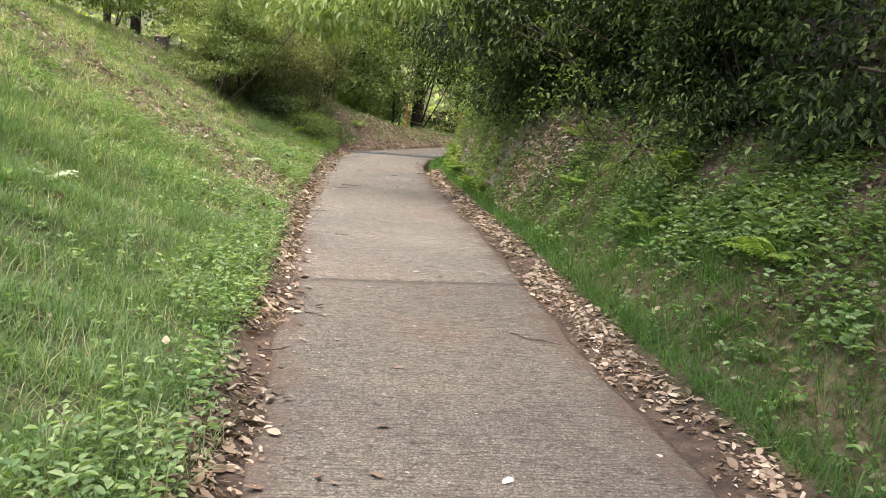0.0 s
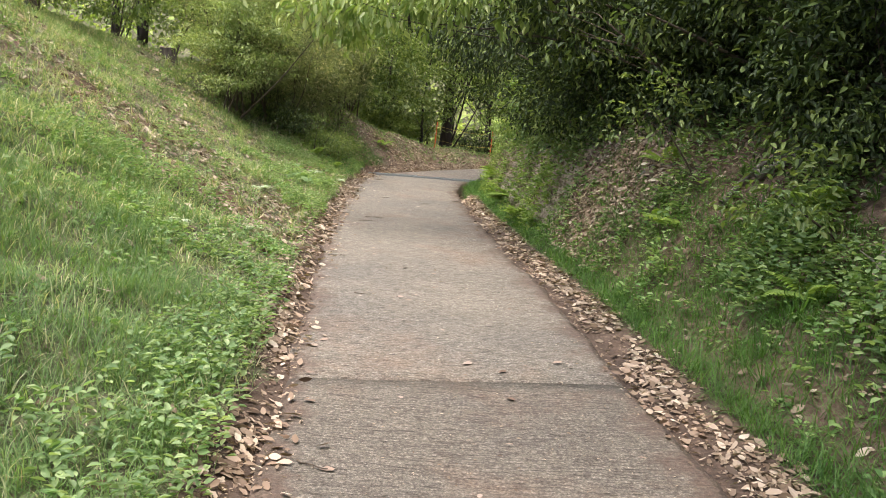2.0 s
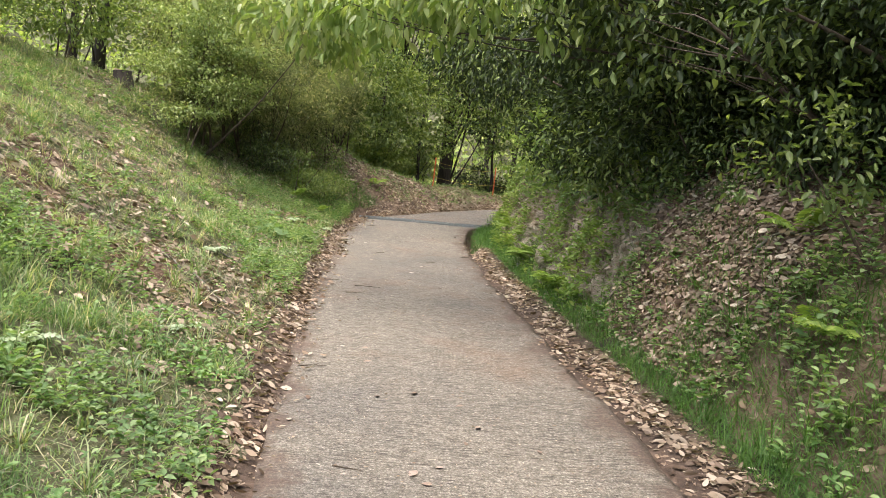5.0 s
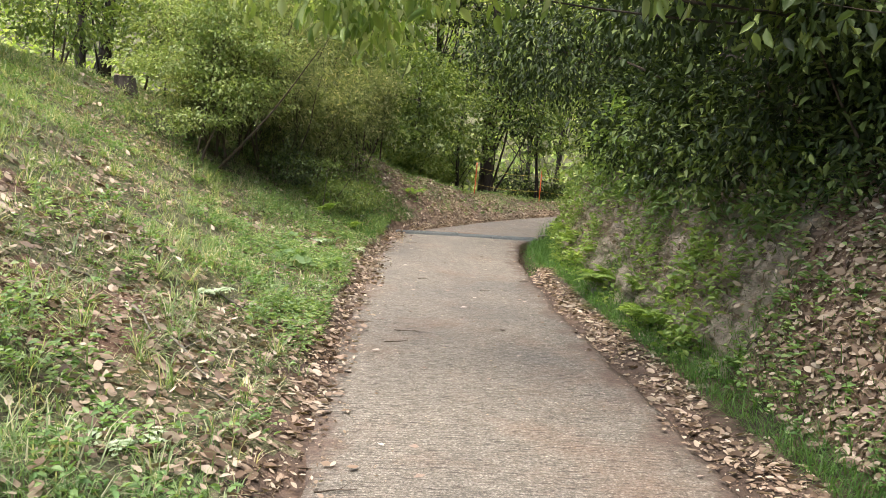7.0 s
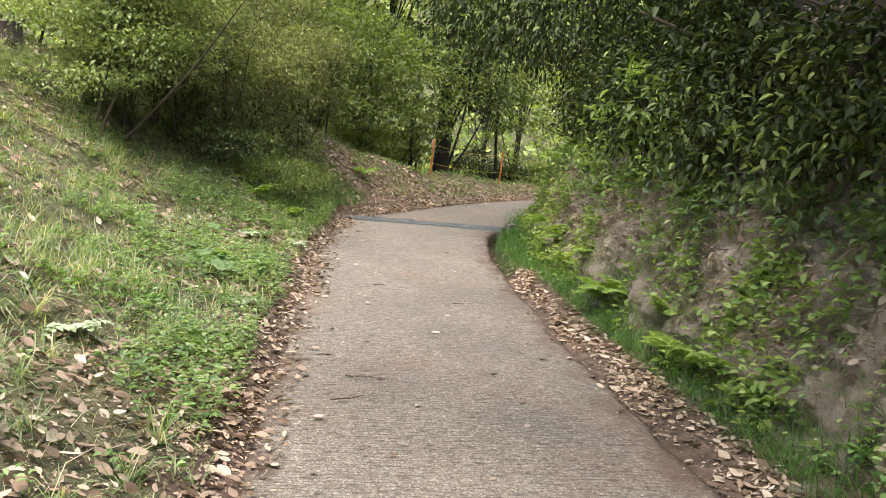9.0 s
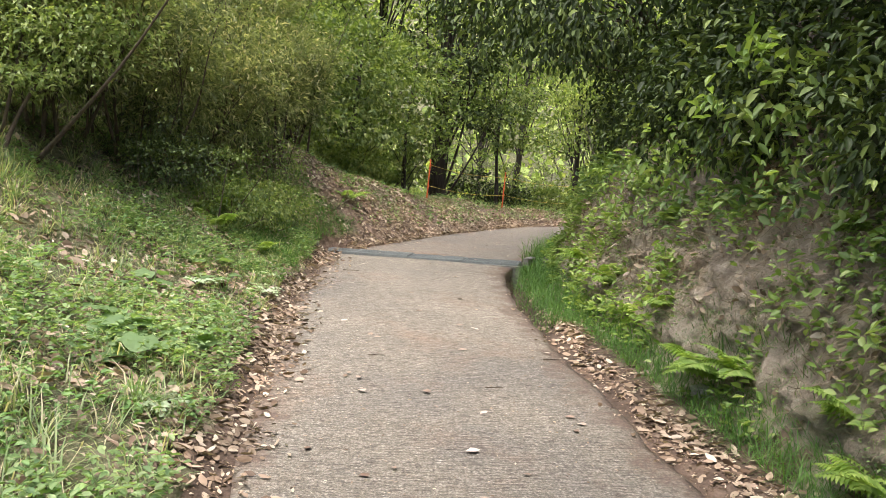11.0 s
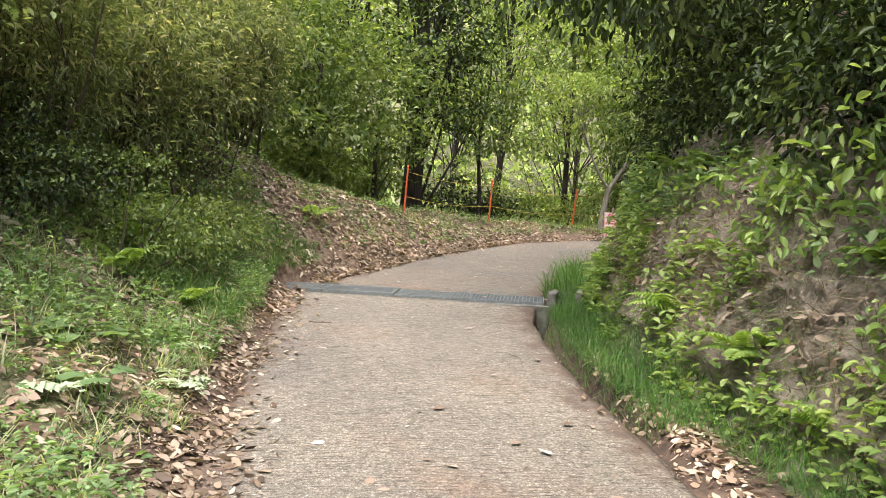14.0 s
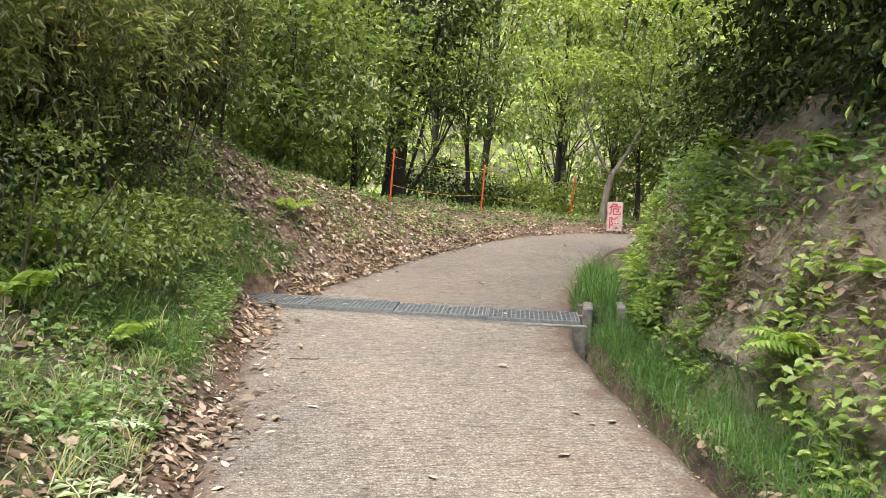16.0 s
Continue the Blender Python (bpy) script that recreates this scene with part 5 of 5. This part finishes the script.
for h in (0.36, 0.82):
    pts = []
    for a, b in zip(tops[:-1], tops[1:]):
        p0, p1 = np.array(a @ Vector((0.03, 0, h))), np.array(b @ Vector((0.03, 0, h)))
        for t in np.linspace(0, 1, 10)[:-1]:
            pts.append(p0 * (1 - t) + p1 * t - np.array([0, 0, 0.28 * t * (1 - t)]))
    pts.append(p1)
    tagged(new("rope", mesh_np("rope", *tube(pts, [0.004] * len(pts), 5), ROPE, smooth=True)), "thin yellow rope slung between the orange poles", "rope", "ropes")

# ---- stump on the crest ----
ux, uy = -7.07, 19.32
uz = float(land(ux, uy))
stump = empty("tree_stump", (ux, uy, uz), "weathered sawn tree stump on the crest of the bank", "stump")
ring = [(0, 0, -0.15), (0.01, 0, 0.0), (0, 0.01, 0.12), (0, 0, 0.24)]
part("bark", mesh_np("bark", *tube(ring, [0.25, 0.2, 0.175, 0.165], 14), BARK_DARK), stump)
part("cut_face", mesh_np("cut_face", *tube([(0, 0, 0.2), (0, 0, 0.243), (0.01, 0, 0.248)], [0.16, 0.155, 0.004], 14), CUTWOOD), stump, "pale sawn top")


# ---- ferns, thistles and broad leaves ----
def frond(length, pairs, width, arch=0.35):
    """One arching frond with a row of leaflets on either side."""
    t = np.linspace(0.12, 1, pairs)
    x = 0 * t
    y = length * t * (1 - 0.15 * t)
    z = length * (0.75 * t - arch * 2.4 * t * t * 0.6)
    P = np.stack([x, y, z], -1)
    P2 = np.repeat(P, 2, 0)
    sg = np.tile([1.0, -1.0], pairs)
    prof = np.repeat(np.sin(np.clip(t * 1.05, 0, 1) ** 0.7 * math.pi * 0.96) + 0.12, 2)
    Y = np.stack([sg, 0 * sg + 0.35, 0 * sg - 0.15], -1)
    v, f = scatter(LEAF2, P2, Y, np.tile([[0, 0.2, 1.0]], (2 * pairs, 1)), width * prof, length / pairs * 0.95)
    sv, sf = tube(np.concatenate([[[0, 0, 0]], P]), np.linspace(0.005, 0.0015, pairs + 1), 3)
    sf3 = np.concatenate([sf[:, [0, 1, 2]], sf[:, [0, 2, 3]]])
    return np.concatenate([v, sv]), np.concatenate([f, sf3 + len(v)])


FERNLEAF = foliage("fern_leaf", [(0.0, (0.16, 0.27, 0.06)), (0.5, (0.23, 0.36, 0.08)), (1.0, (0.32, 0.44, 0.13))], 0.45, 0.45)
fern_mesh = mesh_np("frond", *frond(0.42, 13, 0.11), FERNLEAF)
thistle_mesh = mesh_np("lobed_leaf", *frond(0.26, 6, 0.07, 0.45), SILVER)


def plant(name, label, category, group, leaf_name, me, x, y, count, scale, tilt=0.0, face=None):
    z = float(land(x, y))
    ob = empty(name, (x, y, z), label, category, group)
    for k in range(count):
        a = 360 * k / count + rng.uniform(-25, 25) if face is None else face + rng.uniform(-75, 75)
        part(leaf_name, me, ob, at=pose(0, 0, 0.01, rng.uniform(-12, 14) + tilt, rng.uniform(-8, 8), a) @ Matrix.Scale(scale * rng.uniform(0.75, 1.15), 4))
    return ob


for k in range(34):
    y = 12.6 + 12.5 * (k + rng.random() * 0.8) / 34
    x = float(np.interp(y, [p[1] for p in RIGHT], [p[0] for p in RIGHT])) + rng.uniform(0.6, 1.35)
    plant("fern", "bright green fern rooted in the cut earth bank", "fern", "ferns on the cut bank", "frond", fern_mesh, x, y, int(rng.integers(4, 7)), rng.uniform(0.6, 1.0), 0, 90)
for x, y, sc in [(2.1, 5.6, 1.0), (1.9, 7.6, 0.9), (2.3, 8.6, 1.1), (1.5, 9.9, 0.9), (1.7, 10.8, 0.8), (2.6, 6.6, 1.1), (1.9, 12.3, 1.0)]:
    plant("fern", "leafy green fern on the shaded slope", "fern", "ferns on the slope", "frond", fern_mesh, x, y, 6, sc)
for x, y, sc in [(-3.95, 20.1, 1.0), (-4.2, 20.8, 1.2), (-3.5, 20.3, 0.8), (-2.95, 24.6, 1.1)]:
    plant("fern", "yellowish green fern at the foot of the bank's shrubs", "fern", "ferns on the bank", "frond", fern_mesh, x, y, 6, sc)
for x, y, sc in [(-3.1, 6.28, 1.1), (-2.9, 9.1, 0.8), (-3.45, 17.9, 1.0), (-3.1, 18.6, 0.9), (-3.3, 13.3, 0.9), (-2.9, 15.2, 0.8), (-3.6, 5.2, 1.0), (-2.6, 10.4, 0.8), (-3.25, 19.3, 0.8)]:
    plant("thistle_rosette", "silvery green rosette of lobed thistle leaves on the bank", "thistle", "thistles", "lobed_leaf", thistle_mesh, x, y, 8, sc)

bm = bmesh.new()
rim = []
for k in range(18):
    a = 2 * math.pi * k / 18
    rr = 0.075 * (1 + 0.06 * math.sin(9 * a)) * (0.62 if k in (13, 14) else 0.9 if k in (12, 15) else 1.0)
    rim.append(bm.verts.new((rr * math.cos(a), 0.05 + rr * math.sin(a), -0.012 + 0.008 * math.sin(4 * a))))
mid = bm.verts.new((0, 0.045, 0.004))
for k in range(18):
    bm.faces.new((mid, rim[k], rim[(k + 1) % 18])).smooth = True
round_leaf = bm_mesh("round_leaf", bm, LEAFY)
for x, y, n, big in [(-3.2, 15.7, 9, 1.15), (-3.45, 15.95, 9, 1.1), (-3.05, 16.1, 7, 1.0), (-3.65, 17.2, 5, 1.1), (-3.3, 18.0, 5, 1.0), (-3.6, 18.6, 5, 1.2)]:
    z = float(land(x, y))
    ob = empty("butterbur", (x, y, z), "clump of broad round pale green leaves on the bank", "plant", "broad-leaved clumps")
    for k in range(n):
        a, d, h = rng.uniform(0, 360), rng.uniform(0.03, 0.17), rng.uniform(0.08, 0.2)
        m = pose(d * math.cos(radians(a)), d * math.sin(radians(a)), h, rng.uniform(-25, 10), rng.uniform(-18, 18), a - 90) @ Matrix.Scale(big * rng.uniform(0.7, 1.15), 4)
        part("leaf", round_leaf, ob, at=m)
        part("stalk", mesh_np("stalk", *tube([(0, 0, -0.02), tuple(0.6 * m.translation + Vector((0, 0, 0.01))), tuple(m.translation)], [0.005, 0.004, 0.003], 4), WEED), ob)

# ---- single leaves and twigs on the concrete ----
dry_meshes = []
for k in range(4):
    v, f = DRY[0].copy() * np.array([0.05, 0.085, 0.06]), DRY[1]
    v[:, 2] += rng.uniform(-0.003, 0.006, len(v))
    v[:, 2] -= v[:, 2].min()
    dry_meshes.append(mesh_np("dry_leaf", v, f, DEAD_SINGLE))
count = 0
while count < 190:
    y = rng.uniform(2.5, 29)
    x = rng.uniform(-3, 2)
    one = np.array([x]), np.array([y])
    a, b = -side_of(*one, LEFT)[0], side_of(*one, RIGHT)[0]
    if a > -0.05 or b > -0.05 or (min(-a, -b) > 0.35 and rng.random() < 0.55) or 22.1 < y < 23.4:
        continue
    ob = new("fallen_leaf", dry_meshes[count % 4])
    ob.matrix_basis = pose(x, y, float(road_z(y)) + 0.004, 3.6, 0, rng.uniform(0, 360)) @ Matrix.Scale(rng.uniform(0.45, 0.95), 4)
    tagged(ob, "single dry brown leaf lying on the concrete lane", "leaf", "leaves on the lane")
    count += 1
for x, y, a, ln in [(-1.8, 13.5, 35, 0.22), (-1.72, 13.9, -8, 0.30), (-1.7, 10.6, 20, 0.2), (-0.95, 5.7, -25, 0.16), (-1.05, 4.9, 40, 0.2), (0.55, 5.4, -40, 0.4), (0.35, 11.2, 60, 0.18), (-2.2, 14.2, 10, 0.2),
                    (-0.6, 17.0, 15, 0.15), (-2.6, 17.9, 5, 0.18), (-1.2, 8.9, -15, 0.15), (-1.9, 16.9, 30, 0.14), (-1.1, 16.2, 10, 0.12), (-2.5, 21.0, -4, 0.2)]:
    line = bent((-ln / 2, 0, 0.006), (ln / 2, 0, 0.008), 6, 0.07)
    line[:, 2] = 0.007
    pieces = [tube(line, np.linspace(0.005, 0.002, 6), 5)]
    if ln > 0.19:
        pieces.append(tube(bent(line[3], line[3] + np.array([0.05, 0.06, 0]), 4, 0.05), [0.003, 0.0025, 0.002, 0.001], 4))
    V, F = join(pieces)
    ob = new("twig", mesh_np("twig", V, F, TWIG))
    ob.matrix_basis = pose(x, y, float(road_z(y)) + 0.004, 3.6, 0, a)
    tagged(ob, "thin dry brown twig lying on the concrete lane", "twig", "twigs on the lane")

def dead_branch(x, y, a, length, r, label, forks=2):
    """A bare dead branch lying on the slope, following the ground, with broken side twigs."""
    t = np.linspace(-0.5, 0.5, 9)
    px, py = x + length * t * math.cos(a), y + length * t * math.sin(a) + 0.03 * np.sin(t * 7 + x)
    z = land(px, py) + r + 0.03
    base = np.array([x, y, float(land(x, y))])
    line = np.stack([px, py, z], -1) - base
    pieces = [tube(line, np.linspace(r, r * 0.45, 9), 7)]
    for k in range(forks):
        p = line[2 + 2 * k]
        q = p + np.array([math.cos(a + 0.9 - 1.7 * (k % 2)), math.sin(a + 0.9 - 1.7 * (k % 2)), 0.5]) * length * 0.22
        pieces.append(tube(bent(p, q, 5, 0.05), np.linspace(r * 0.5, r * 0.2, 5), 5))
    V, F = join(pieces)
    ob = new("dead_branch", mesh_np("dead_branch", V, F, BARK_GREY, smooth=True))
    ob.matrix_basis = Matrix.Translation(base)
    tagged(ob, label, "branch", "dead branches")


for x, y, a, length, r in [(2.75, 9.55, -0.25, 1.1, 0.04), (2.2, 9.75, 0.35, 0.6, 0.03), (2.35, 7.6, 0.9, 0.8, 0.02), (1.6, 10.8, -0.6, 0.5, 0.014), (1.9, 12.0, 0.3, 0.6, 0.016)]:
    dead_branch(x, y, a, length, r, "weathered grey dead branch lying on the shaded slope")
for x, y, a, length, r in [(-3.15, 11.75, -0.9, 0.6, 0.013), (-2.75, 11.55, -0.5, 0.45, 0.010), (-3.0, 13.2, -0.4, 0.7, 0.012), (-3.7, 12.3, 0.7, 0.5, 0.010), (-2.45, 11.3, 0.2, 0.35, 0.006), (-4.2, 14.6, 0.4, 0.5, 0.011)]:
    dead_branch(x, y, a, length, r, "thin pale dead stick lying in the bank's leaf litter")

for x, y, size, squash in [(-3.2, 22.62, 0.07, 0.6), (-3.28, 22.72, 0.045, 0.7), (0.2, 16.1, 0.09, 0.55)]:
    bm = bmesh.new()
    bmesh.ops.create_icosphere(bm, subdivisions=2, radius=size)
    for q in bm.verts:
        q.co *= 1 + 0.35 * noise.noise(q.co * 14 + Vector((x, y, 0)))
        q.co.z *= squash
    me = bm_mesh("stone", bm, PALE_STONE)
    ob = new("stone", me)
    ob.matrix_basis = pose(x, y, float(land(x, y)) + size * squash * 0.5, 0, 0, 40 * x)
    tagged(ob, "small pale rounded stone at the edge of the lane", "stone", "stones")
for along, across, a in [(0.75, 0.05, 20), (1.2, -0.08, 100), (2.1, 0.06, -30), (2.6, -0.02, 200)]:
    ob = new("fallen_leaf", dry_meshes[int(a) % 4])
    ob.matrix_basis = drain_pose(along, across, 0.032) @ pose(0, 0, 0, 0, 0, a) @ Matrix.Scale(0.7, 4)
    tagged(ob, "single dry pale leaf lying on the steel grating", "leaf", "leaves on the grating")
